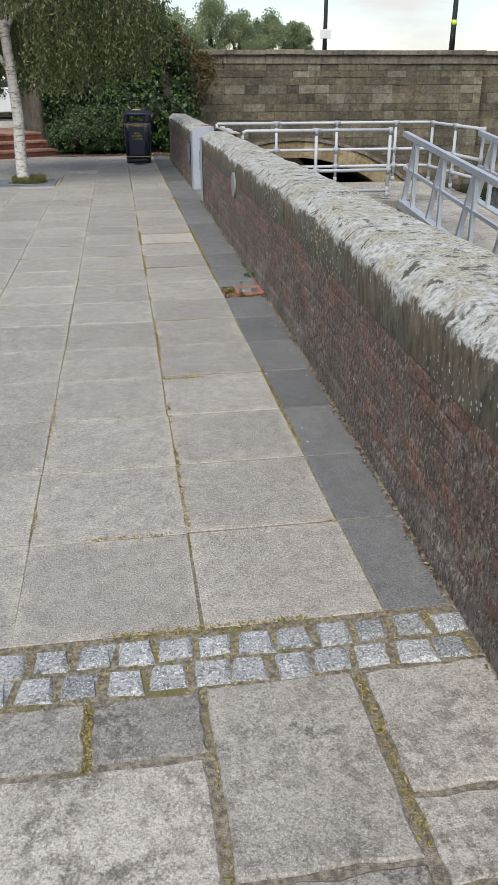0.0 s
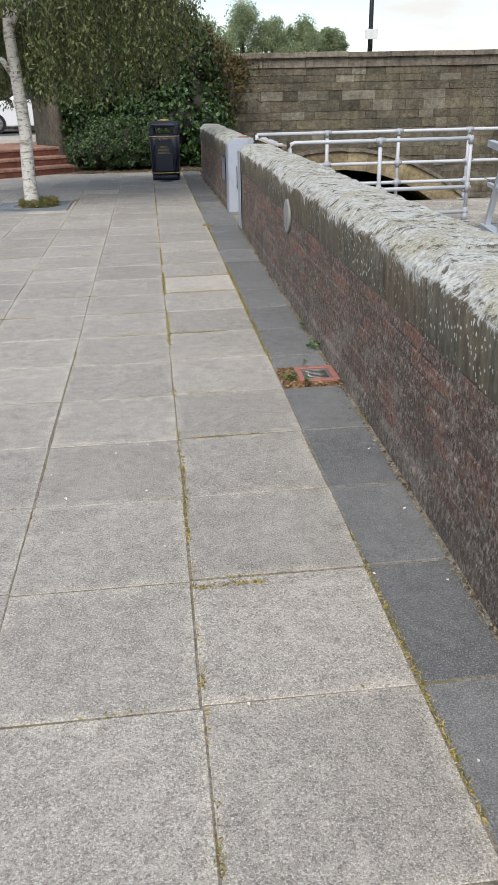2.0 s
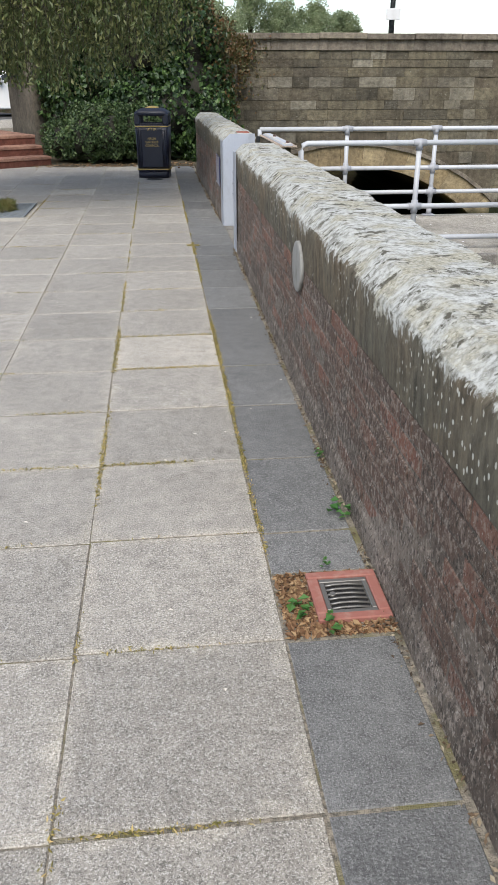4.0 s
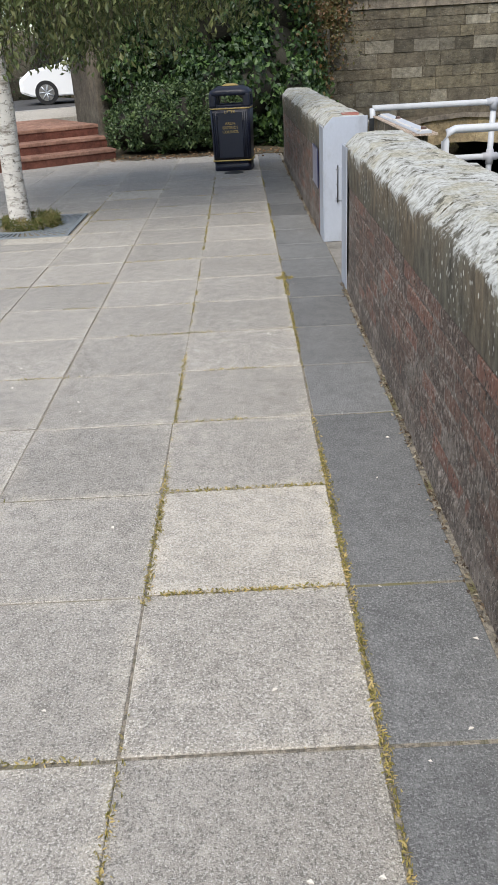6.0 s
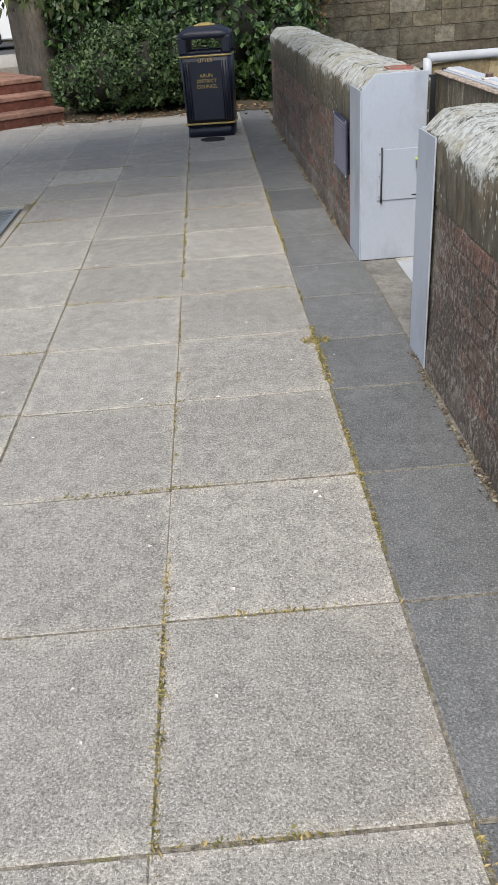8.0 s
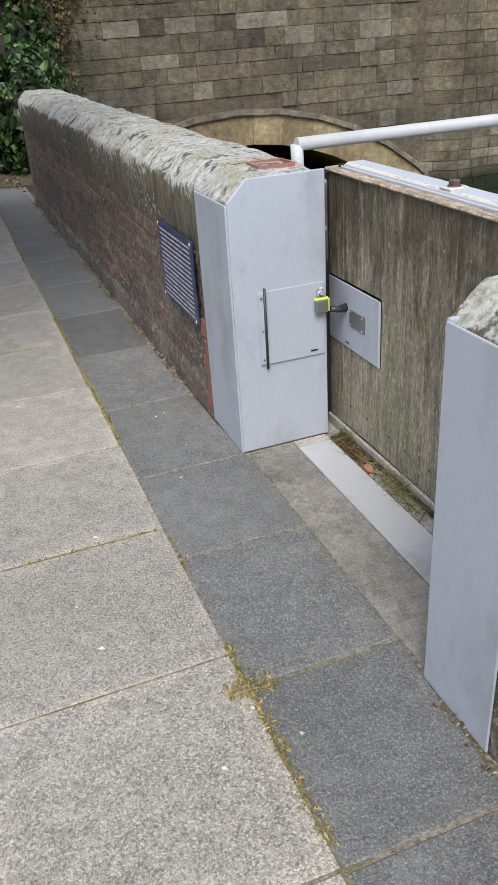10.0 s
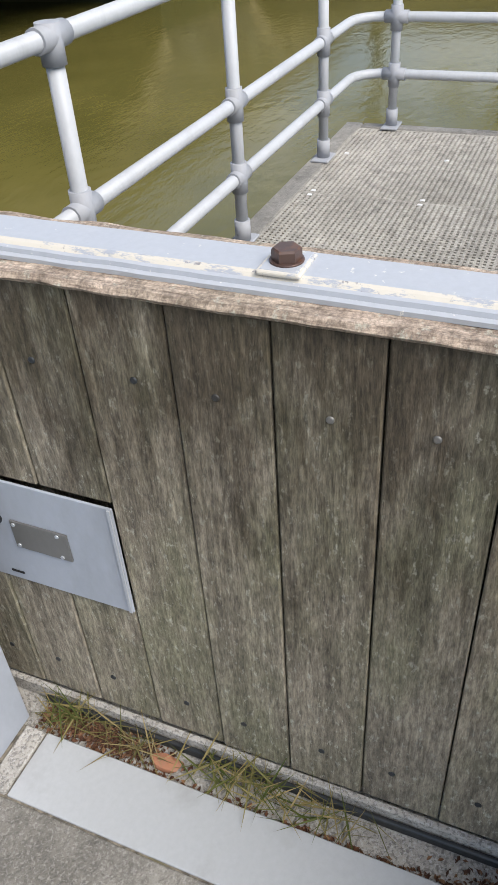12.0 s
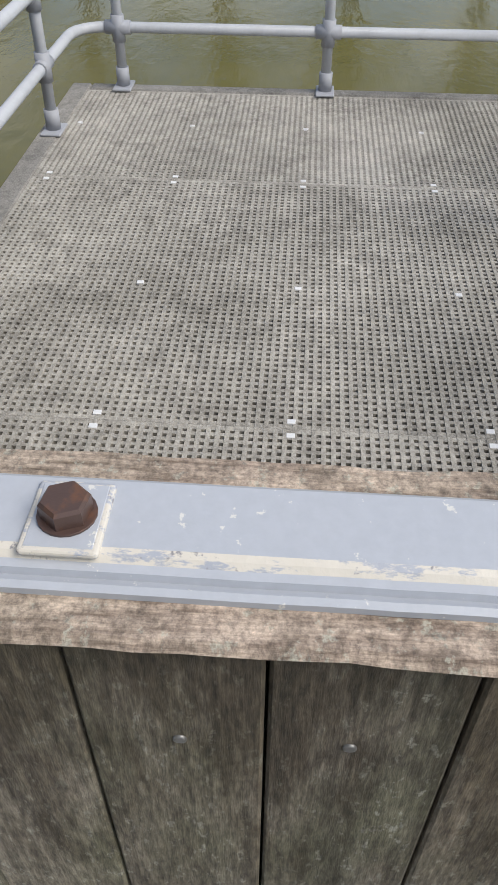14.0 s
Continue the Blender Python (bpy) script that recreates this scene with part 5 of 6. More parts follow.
# ---- landing stage over the river ----
X0, X1, Y0, Y1 = 1.62, 5.17, 11.58, 13.93


def build_stage():
    st = thing("landing_stage", "grey grating landing stage on piles over the river", "landing stage", kind="structure")
    part("edge_beam", bm_box(X0, X1, Y1 - 0.10, Y1, -0.24, 0.004, 0.008), M["concrete"], st, "pale edge beam")
    part("edge_beam", bm_box(X0, X1, Y0, Y0 + 0.10, -0.24, 0.004, 0.008), M["concrete"], st)
    part("edge_beam", bm_box(X1 - 0.08, X1, Y0 + 0.102, Y1 - 0.102, -0.24, 0.004, 0.008), M["concrete"], st)
    part("edge_beam", bm_box(X0 - 0.1, X0, Y0, Y1, -0.24, 0.004, 0.008), M["concrete"], st)
    # near-black sheet added below the mesh; its colour stands for shade in the holes
    part("hole_shade_sheet", bm_box(X0 + 0.004, X1 - 0.084, Y0 + 0.104, Y1 - 0.104, -0.078, -0.07), M["grating_under"], st)
    # grating panels of fine square mesh
    px = [X0 + 0.004, 2.655, 4.10, X1 - 0.084]
    pitch = 0.0245
    for a, b in zip(px, px[1:]):
        v, f = [], []

        def bar(x0, x1, y0, y1, z1):
            o = len(v)
            v.extend([(x0, y0, -0.03), (x1, y0, -0.03), (x1, y1, -0.03), (x0, y1, -0.03), (x0, y0, z1), (x1, y0, z1), (x1, y1, z1), (x0, y1, z1)])
            f.extend([tuple(o + i for i in q) for q in BOX_F[1:]])

        nx = round((b - a - 0.0176) / pitch)
        sx = (b - a - 0.0176) / nx
        for i in range(nx + 1):
            x = a + 0.0088 + i * sx
            w = 0.0062 if 0 < i < nx else 0.0085
            bar(x - w, x + w, Y0 + 0.106, Y1 - 0.106, -0.002)
        ny = round((Y1 - Y0 - 0.212) / pitch)
        sy = (Y1 - Y0 - 0.212) / ny
        for i in range(ny + 1):
            y = Y0 + 0.106 + i * sy
            bar(a + 0.0005, b - 0.0005, y - 0.0062, y + 0.0062, -0.0005)
        raw("grating_panel", v, f, M["grating"], st)["kind"] = "stuff"
    for x in (2.628, 2.682, 3.33, 4.073, 4.127, 4.66):
        for k in range(4):
            part("fixing", bm_box(x - 0.009, x + 0.009, 12.243 + 0.51 * k - 0.011, 12.243 + 0.51 * k + 0.011, -0.006, 0.0015, 0.001), M["white_paint"], st)
    for x in (2.0, 3.4, 4.9):
        for y in (Y0 + 0.2, Y1 - 0.2):
            part("pile", bm_tube([(x, y, -2.6), (x, y, -0.08)], 0.12, 14), M["plank"], st)
    for x in (1.9, 2.65, 3.4, 4.1, 4.9):
        part("joist", bm_box(x - 0.04, x + 0.04, Y0 + 0.104, Y1 - 0.104, -0.22, -0.078), M["plank"], st)


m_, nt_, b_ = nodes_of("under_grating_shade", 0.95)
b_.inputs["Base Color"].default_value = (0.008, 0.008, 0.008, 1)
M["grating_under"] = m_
build_stage()


def railing(name, label, posts, rails, heights, elbows, group="stage railings"):
    """A tubular railing: posts with base flanges, rails through clamp fittings."""
    t = thing(name, label, "railing", group)
    for x, y, z0 in posts:
        p = part("post", bm_tube([(x, y, z0), (x, y, heights[0] - 0.01)], 0.024, 14), M["rail"], t)
        if z0 > -0.1:
            part("flange", bm_box(x - 0.07, x + 0.07, y - 0.045, y + 0.045, 0.004, 0.016, 0.004), M["fitting"], p)
            part("socket", bm_tube([(x, y, 0.016), (x, y, 0.10)], 0.032, 14), M["fitting"], p)
        for h in heights:
            part("clamp", bm_tube([(x, y, h - 0.062), (x, y, h + (0.033 if h == heights[0] else 0.055))], 0.0315, 14), M["fitting"], p)
    for pts, h in rails:
        part("rail", bm_tube(pts, 0.024, 14), M["rail"], t)
    for x, y, z, axis in elbows:
        d = Vector((0.06, 0, 0)) if axis == "x" else Vector((0, 0.06, 0))
        part("sleeve", bm_tube([tuple(Vector((x, y, z)) - d), tuple(Vector((x, y, z)) + d)], 0.031, 14), M["fitting"], t)
    return t


def curve_rail(h):
    c = [(1.46, 13.86, h)]
    r = 0.16
    c.append((5.12 - r, 13.86, h))
    for k in range(1, 6):
        a = math.radians(90 - 15 * k)
        c.append((5.12 - r + r * math.cos(a), 13.86 - r + r * math.sin(a), h))
    c += [(5.12, 13.86 - r, h), (5.12, 11.62, h)]
    return c


H3 = (0.97, 0.545, 0.275)
el = [(x, 13.86, h, "x") for x in (2.46, 3.5, 4.54) for h in H3] + [(5.12, y, h, "y") for y in (13.66, 12.67) for h in H3]
railing("stage_railing", "pale grey tubular railing round the far sides of the landing stage",
        [(2.46, 13.86, 0.004), (3.5, 13.86, 0.004), (4.54, 13.86, 0.004), (5.12, 13.66, 0.004), (5.12, 12.67, 0.004), (5.12, 11.64, 0.004)],
        [(curve_rail(h)[(0 if h == 0.97 else 0):], h) for h in H3] + [([(1.46, 13.86, 0.97), (1.462, 13.86, 0.88), (1.462, 13.86, -0.2)], 0.5)], H3, el)
H4 = (0.965, 0.41, 0.12)
railing("stage_railing", "pale grey tubular railing along the near side of the landing stage",
        [(2.67, 11.87, 0.004), (3.78, 11.87, 0.004)],
        [([(1.585, 11.87, -0.2), (1.585, 11.87, 0.90), (1.60, 11.87, 0.95), (1.64, 11.87, 0.965), (3.78, 11.87, 0.965)], 0)] + [([(1.585, 11.87, h), (3.82, 11.87, h)], h) for h in H4[1:]],
        H4, [(2.67, 11.87, h, "x") for h in H4] + [(1.585, 11.87, h, "x") for h in H4[1:]])
ch = thing("safety_chain", "slack dark chain hanging from the stage railing post", "chain")
for i in range(16):
    a, b = i / 15, 0
    x = 3.81 + 0.5 * a
    z = 0.72 - 0.75 * a * (1 - a) - 0.1 * a
    part("link", bm_tube([(x - 0.016, 11.87, z), (x, 11.87 + (0.008 if i % 2 else -0.008), z + 0.004), (x + 0.016, 11.87, z)], 0.004, 6), M["iron"], ch)


def build_gangway():
    gw = thing("gangway", "sloping aluminium gangway with raked rail posts down to the moorings", "gangway")
    s = -0.105

    def rise(y):
        return s * (11.6 - y)

    yb = -1.0
    for x in (3.92, 5.06):
        def bar(ya, za, y2, z2, w=0.035, x=x):
            bm = bmesh.new()
            vs = [bm.verts.new((x + dx, y, z + dz)) for y, z in ((ya, za), (y2, z2)) for dx, dz in ((-w, -w), (w, -w), (w, w), (-w, w))]
            for q in BOX_F:
                bm.faces.new([vs[i] for i in q])
            bmesh.ops.recalc_face_normals(bm, faces=bm.faces[:])
            return bm

        part("handrail", bar(11.62, 0.92, yb, 0.92 + rise(yb), 0.036), M["alu"], gw)
        part("mid_rail", bar(11.55, 0.47, yb, 0.47 + rise(yb), 0.022), M["alu"], gw)
        part("side_beam", bar(11.56, -0.04, yb, -0.03 + rise(yb), 0.06), M["alu"], gw)
        y = 11.1
        k = 0
        while y > yb + 0.5:
            def post(y0, y1, w):
                bm = bmesh.new()
                vs = [bm.verts.new((x + dx, yy + dy, z)) for yy, z in ((y0, 0.0 + rise(y0)), (y1, 0.90 + rise(y1))) for dx, dy in ((-w, -w), (w, -w), (w, w), (-w, w))]
                for q in BOX_F:
                    bm.faces.new([vs[i] for i in q])
                bmesh.ops.recalc_face_normals(bm, faces=bm.faces[:])
                return bm

            part("post", post(y, y, 0.026), M["alu"], gw)
            part("brace", post(y + 0.40, y + 0.05, 0.03), M["alu"], gw)
            y -= 1.02
    bm = bmesh.new()
    vs = [bm.verts.new(p) for p in ((3.99, 11.57, 0.0), (4.99, 11.57, 0.0), (4.99, yb, rise(yb)), (3.99, yb, rise(yb)), (3.99, 11.57, -0.05), (4.99, 11.57, -0.05), (4.99, yb, rise(yb) - 0.05), (3.99, yb, rise(yb) - 0.05))]
    for q in BOX_F:
        bm.faces.new([vs[i] for i in q])
    bmesh.ops.recalc_face_normals(bm, faces=bm.faces[:])
    part("walkway", bm, M["grating"], gw)
    pn = thing("pontoon", "grey floating pontoon moored beside the quay", "pontoon")
    part("deck", bm_box(3.0, 6.2, -9.0, -0.6, -1.72, -1.55, 0.02), M["plank"], pn)
    part("float", bm_box(3.1, 6.1, -8.9, -0.7, -2.4, -1.725, 0.05), M["black"], pn)


build_gangway()


# ---- things on the promenade ----
def words(text, size, material, parent, m, depth=0.0015):
    cu = bpy.data.curves.new("lettering", "FONT")
    cu.body, cu.size, cu.extrude, cu.align_x, cu.resolution_u = text, size, depth, "CENTER", 2
    tmp = bpy.data.objects.new("lettering", cu)
    me = bpy.data.meshes.new_from_object(tmp)
    bpy.data.objects.remove(tmp)
    me.materials.clear()
    me.materials.append(material)
    ob = new("lettering", me)
    ob.parent = parent
    ob.matrix_basis = m
    return ob


def loft(sections, cap_lo=True, cap_hi=True):
    """Rounded-rectangle sections (z, half width, half depth, corner radius) lofted upwards."""
    bm = bmesh.new()
    rings = []
    for z, hx, hy, r in sections:
        ring = []
        for cx, cy, a0 in ((hx - r, hy - r, 0), (-hx + r, hy - r, 90), (-hx + r, -hy + r, 180), (hx - r, -hy + r, 270)):
            for k in range(5):
                a = math.radians(a0 + 22.5 * k)
                ring.append(bm.verts.new((cx + r * math.cos(a), cy + r * math.sin(a), z)))
        rings.append(ring)
    for r0, r1 in zip(rings, rings[1:]):
        for i in range(20):
            bm.faces.new((r0[i], r0[(i + 1) % 20], r1[(i + 1) % 20], r1[i]))
    if cap_lo:
        bm.faces.new(rings[0][::-1])
    if cap_hi:
        bm.faces.new(rings[-1])
    for f in bm.faces:
        f.smooth = len(f.verts) == 4
    return bm


def build_bin():
    b = thing("litter_bin", "dark blue plastic litter bin with gold bands and lettering", "litter bin", at=(0.262, 18.25, 0.0), turn=-7)
    hx, hy = 0.262, 0.21
    part("base", loft([(0.0, hx - 0.012, hy - 0.012, 0.05), (0.105, hx - 0.012, hy - 0.012, 0.05)]), M["bin"], b)
    part("body", loft([(0.108, hx - 0.006, hy - 0.006, 0.055), (0.45, hx + 0.002, hy, 0.055), (0.80, hx + 0.008, hy + 0.006, 0.055)]), M["bin"], b)
    for z in (0.125, 0.775):
        part("band", loft([(z, hx + 0.010, hy + 0.009, 0.058), (z + 0.017, hx + 0.010, hy + 0.009, 0.058)]), M["gold"], b, "gold band")
    # ribs down the front corners
    for sx in (-1, 1):
        for k in range(3):
            part("rib", bm_box(sx * (0.236 - 0.028 * k) - 0.005, sx * (0.236 - 0.028 * k) + 0.005, -hy - 0.014, -hy + 0.004, 0.17, 0.74, 0.003), M["bin"], b)
    part("door_panel", bm_box(-0.165, 0.165, -hy - 0.011, -hy + 0.004, 0.17, 0.74, 0.005, 2), M["bin"], b)
    # hood: four corner pillars round the openings, brow and dome
    for sx in (-1, 1):
        for sy in (-1, 1):
            part("pillar", bm_box(sx * 0.225 - 0.047, sx * 0.225 + 0.047, sy * 0.175 - 0.037, sy * 0.175 + 0.037, 0.80, 0.965, 0.018, 2), M["bin"], b)
    for sy in (-1, 1):
        part("lip", bm_box(-0.178, 0.178, sy * 0.175 - 0.037, sy * 0.175 + 0.037, 0.80, 0.832, 0.012, 2), M["bin"], b)
    part("hood", loft([(0.94, hx + 0.012, hy + 0.004, 0.07), (0.985, hx + 0.012, hy + 0.006, 0.08), (1.02, hx - 0.03, hy - 0.03, 0.09), (1.05, hx - 0.09, hy - 0.08, 0.09)]), M["bin"], b)
    part("stub_plate", loft([(1.05, 0.11, 0.09, 0.06), (1.062, 0.105, 0.085, 0.06), (1.078, 0.05, 0.04, 0.035)]), M["gold"], b, "gold cap plate")
    part("liner", loft([(0.70, 0.2, 0.15, 0.04), (0.815, 0.2, 0.15, 0.04)]), M["black"], b)
    face = -hy - 0.0125
    words("LITTER", 0.05, M["gold"], b, pose(0, face - 0.004, 0.727, 90))
    for i, w in enumerate(("ARUN", "DISTRICT", "COUNCIL")):
        words(w, 0.05, M["gold"], b, pose(0, face - 0.0005, 0.585 - 0.052 * i, 90))
    tagged(finish("cover_plate", bm_tube([(0.25, 17.86, 0.0), (0.25, 17.86, 0.006)], 0.13, 24), M["iron"]), "dark round cover plate in the paving before the bin", "cover plate")


build_bin()


def build_drain():
    d = thing("drain_cover", "square drain grating in a red-brown frame, set in leaf litter", "drain", at=(0.842, 6.578, 0.0))
    o, i = 0.116, 0.08
    for a in ((-o, o, -o - 0.01, -i - 0.012), (-o, o, i + 0.012, o + 0.01), (-o, -i, -i - 0.011, i + 0.011), (i, o, -i - 0.011, i + 0.011)):
        part("frame", bm_box(*a, -0.04, 0.014, 0.004), M["red_frame"], d, "red-brown frame")
    for a in ((-i + 0.001, i - 0.001, -i - 0.01, -i + 0.008), (-i + 0.001, i - 0.001, i - 0.008, i + 0.01), (-i + 0.001, -i + 0.016, -i + 0.009, i - 0.009), (i - 0.016, i - 0.001, -i + 0.009, i - 0.009)):
        part("rim", bm_box(*a, -0.04, 0.008, 0.002), M["plate"], d)
    for k in range(6):
        y = -0.06 + 0.024 * k
        pts = [(-0.066, y, 0.0), (-0.03, y + 0.004, 0.002), (0.02, y + 0.004, 0.002), (0.066, y - 0.002, 0.0)]
        part("bar", bm_tube(pts, 0.0040, 8), M["plate"], d)
    part("boss", bm_tube([(-0.045, 0.015, -0.006), (-0.045, 0.015, 0.005)], 0.010, 14), M["plate"], d)
    # shallow black block; its colour stands for the darkness under the bars
    part("pit", bm_box(-i + 0.017, i - 0.017, -i + 0.009, i - 0.009, -0.053, -0.004), M["black"], d)


build_drain()


M["plate_text"] = painted("dull_white_print", (0.36, 0.36, 0.42), 0.5)


def build_plaque():
    p = thing("plaque", "navy blue plaque with lines of small white writing on the wall", "plaque")
    part("board", bm_box(0.994, 1.0035, 13.79, 14.25, 0.37, 0.69, 0.003), M["plaque"], p)
    g = random.Random(2)
    for k in range(15):
        z = 0.662 - 0.0192 * k
        y = 13.815
        while y < 14.2:
            w = g.uniform(0.03, 0.11)
            e = min(y + w, 14.22)
            part("text_line", bm_box(0.9915, 0.9935, y, e, z - 0.0026, z + 0.0026), M["plate_text"], p)
            y = e + 0.014
    for y in (13.802, 14.238):
        for z in (0.382, 0.678):
            part("screw", bm_tube([(0.9935, y, z), (0.99, y, z)], 0.007, 8), M["alu"], p)


build_plaque()
disc = thing("wall_disc", "round grey weathered metal disc fixed to the brick wall", "wall disc", at=(0.968, 8.43, 0.645))
part("plate", bm_tube([(0.02, 0, 0), (0.004, 0, 0), (0.001, 0, 0), (0.0, 0, 0)], [0.125, 0.125, 0.121, 0.10], 32), M["disc"], disc)


# ---- debris, moss and weeds ----
def build_litter():
    g = np.random.default_rng(41)
    # dry leaves and grit along the foot of the wall
    k = 5200
    y = g.uniform(-1, 18.8, k)
    clump = np.array([noise.noise(Vector((v * 2.2, 0, 0))) for v in y])
    y = y[(clump + g.normal(0, 0.25, k)) > 0.0]
    y = y[(y < 12.15) | (y > 13.75)]
    x = np.array([(wall_x(v) if v < 13 else wall2_x(v)) for v in y]) - 0.012 - np.abs(g.normal(0, 0.016, len(y)))
    q = np.stack([x, y, g.uniform(0.0, 0.012, len(y))], 1)
    tagged(leaves("wall_foot_litter", q, np.tile((-0.2, 0, 1.0), (len(q), 1)), 0.017, M["litter"], None, 0.5, 0, 42, 0.7), "dry leaves and grit along the foot of the wall", "leaf litter", kind="stuff")
    # litter round the drain
    k = 2300
    q = np.stack([g.uniform(0.625, 0.955, k), g.uniform(6.395, 6.715, k), g.uniform(-0.006, 0.006, k)], 1)
    inside = (np.abs(q[:, 0] - 0.842) < 0.118) & (np.abs(q[:, 1] - 6.578) < 0.126)
    q = q[~inside]
    tagged(leaves("drain_litter", q, np.tile((0, 0, 1.0), (len(q), 1)), 0.026, M["straw"], None, 0.5, 0, 43, 0.6), "brown leaf litter packed round the drain", "leaf litter", kind="stuff")
    # moss and dry grass in the joints
    P = []
    for cx in (0.615, 0.005, -0.605, -1.215):
        n = 9000 if cx > 0.5 else 7000
        yy = g.uniform(2.2, 17.5, n)
        keep = np.array([noise.noise(Vector((v * 1.1, cx * 7, 2))) + 0.5 * noise.noise(Vector((v * 6, cx * 3, 8))) for v in yy]) + g.normal(0, 0.1, n) > (0.04 if cx > -0.3 else 0.36)
        yy = yy[keep]
        P.append(np.stack([cx + g.normal(0, 0.006, len(yy)), yy, g.uniform(-0.005, 0.004, len(yy))], 1))
    for ry in ROWS_Y[:26]:
        n = 900
        xx = g.uniform(-1.8, 0.605, n)
        keep = np.array([noise.noise(Vector((v * 2.1, ry * 5, 5))) for v in xx]) + g.normal(0, 0.12, n) > 0.24
        xx = xx[keep]
        P.append(np.stack([xx, ry + g.normal(0, 0.005, len(xx)), g.uniform(-0.005, 0.004, len(xx))], 1))
    # round the setts and flags
    n = 9000
    xx, yy = g.uniform(-2.2, 0.84, n), g.uniform(1.86, 2.17, n)
    P.append(np.stack([xx, yy, g.uniform(-0.006, -0.001, n)], 1))
    for xl, ya, yb in ((-0.03, 0.2, 1.87), (0.44, 1.3, 1.87), (-0.36, 1.64, 1.87)):
        n = 420
        P.append(np.stack([xl + g.normal(0, 0.012, n), g.uniform(ya, yb, n), g.uniform(-0.005, 0.003, n)], 1))
    for xa, xb, ya, yb, n in ((0.0, 0.01, 8.75, 9.55, 420), (0.02, 0.6, 9.41, 9.415, 260), (0.05, 0.6, 8.80, 8.805, 260), (0.0, 0.4, 7.59, 7.595, 260), (0.0, 0.01, 7.4, 8.2, 200),
                              (0.61, 0.62, 8.1, 9.6, 500), (0.61, 0.62, 11.9, 12.5, 420), (0.56, 0.68, 12.31, 12.37, 260), (-0.3, 0.35, 2.165, 2.185, 300), (0.0, 0.25, 4.53, 4.54, 160), (0.0, 0.01, 5.1, 5.9, 160)):
        P.append(np.stack([g.uniform(xa, xb, n) + g.normal(0, 0.008, n), g.uniform(ya, yb, n) + g.normal(0, 0.006, n), g.uniform(-0.003, 0.008, n)], 1))
    q = np.concatenate(P)
    tagged(leaves("joint_moss", q, np.tile((0, 0, 0.6), (len(q), 1)), 0.016, M["moss"], None, 0.3, 0, 44, 1.0), "moss and dry grass growing in the paving joints", "moss", kind="stuff")
    # grass and litter in the gutter at the gate foot
    def gutter(spots):
        return np.concatenate([np.stack([g.normal(x, sx, n), g.normal(y, sy, n), g.uniform(z0, z1, n)], 1) for x, sx, y, sy, z0, z1, n in spots])

    q = gutter([(1.378, 0.014, 13.30, 0.05, -0.01, 0.03, 34), (1.370, 0.014, 13.19, 0.05, -0.01, 0.025, 40), (1.378, 0.012, 12.96, 0.06, -0.01, 0.03, 30), (1.375, 0.016, 12.80, 0.05, -0.01, 0.02, 26)])
    tagged(leaves("gutter_grass", q, np.tile((-0.35, 0.1, 0.9), (len(q), 1)), 0.115, M["straw_blade"], None, 0.022, 0.0, 45, 0.45), "dry grass lying in the gate gutter", "grass", kind="stuff")
    q = gutter([(1.375, 0.014, 13.33, 0.03, -0.005, 0.03, 26), (1.368, 0.016, 12.98, 0.05, -0.005, 0.035, 46), (1.36, 0.016, 12.86, 0.05, -0.005, 0.02, 22)])
    tagged(leaves("gutter_grass", q, np.tile((-0.4, 0.0, 0.8), (len(q), 1)), 0.12, M["grass"], None, 0.03, 0.0, 48, 0.5), "green grass growing in the gate gutter", "grass", kind="stuff")
    q = gutter([(1.372, 0.02, 13.27, 0.08, -0.017, -0.004, 1300), (1.366, 0.022, 12.44, 0.06, -0.017, -0.006, 800), (1.37, 0.02, 12.30, 0.05, -0.017, -0.006, 300), (1.342, 0.004, 12.7, 0.28, -0.017, -0.012, 420)])
    q = q[(q[:, 0] > 1.339) & (q[:, 0] < 1.396) & (q[:, 1] < 13.39) & (q[:, 1] > 12.22)]
    tagged(leaves("gutter_litter", q, np.tile((0, 0, 1.0), (len(q), 1)), 0.011, M["gutter_litter"], None, 0.5, 0, 46, 0.6), "red-brown litter in the gate gutter", "leaf litter", kind="stuff")
    bm = bmesh.new()
    bmesh.ops.create_icosphere(bm, subdivisions=2, radius=1.0)
    for vv in bm.verts:
        k_ = 1 + 0.35 * noise.noise(vv.co * 1.7)
        vv.co = Vector((1.366 + vv.co.x * 0.017 * k_, 13.115 + vv.co.y * 0.03 * k_, -0.010 + vv.co.z * 0.012 * k_))
    tagged(finish("brick_fragment", bm, M["terracotta"]), "broken orange brick fragment in the gate gutter", "brick fragment")
    # small white flecks on the paving
    k = 260
    q = np.stack([g.uniform(-2.4, 0.95, k), g.uniform(3, 18.5, k), np.full(k, 0.003)], 1)
    tagged(leaves("petals", q, np.tile((0, 0, 1.0), (k, 1)), 0.015, M["petal"], None, 0.7, 0, 47, 0.15), "pale petals scattered on the paving", "petals", kind="stuff")
    # weeds at the wall and the drain
    for wx, wy, s in ((0.925, 7.08, 0.07), (0.672, 6.50, 0.06), (0.76, 6.42, 0.05), (0.94, 7.55, 0.035), (0.80, 6.72, 0.03)):
        n = 14
        a = g.uniform(0, math.tau, n)
        q = np.stack([wx + s * 0.6 * np.cos(a) * g.random(n), wy + s * 0.6 * np.sin(a), g.uniform(0.015, 0.05, n)], 1)
        tagged(leaves("weed", q, np.tile((-0.1, 0, 1.0), (n, 1)), s * 0.55, M["weed"], None, 0.75, 0, int(wy * 100), 0.25), "small green weed growing by the wall", "weed", "weeds by the wall")


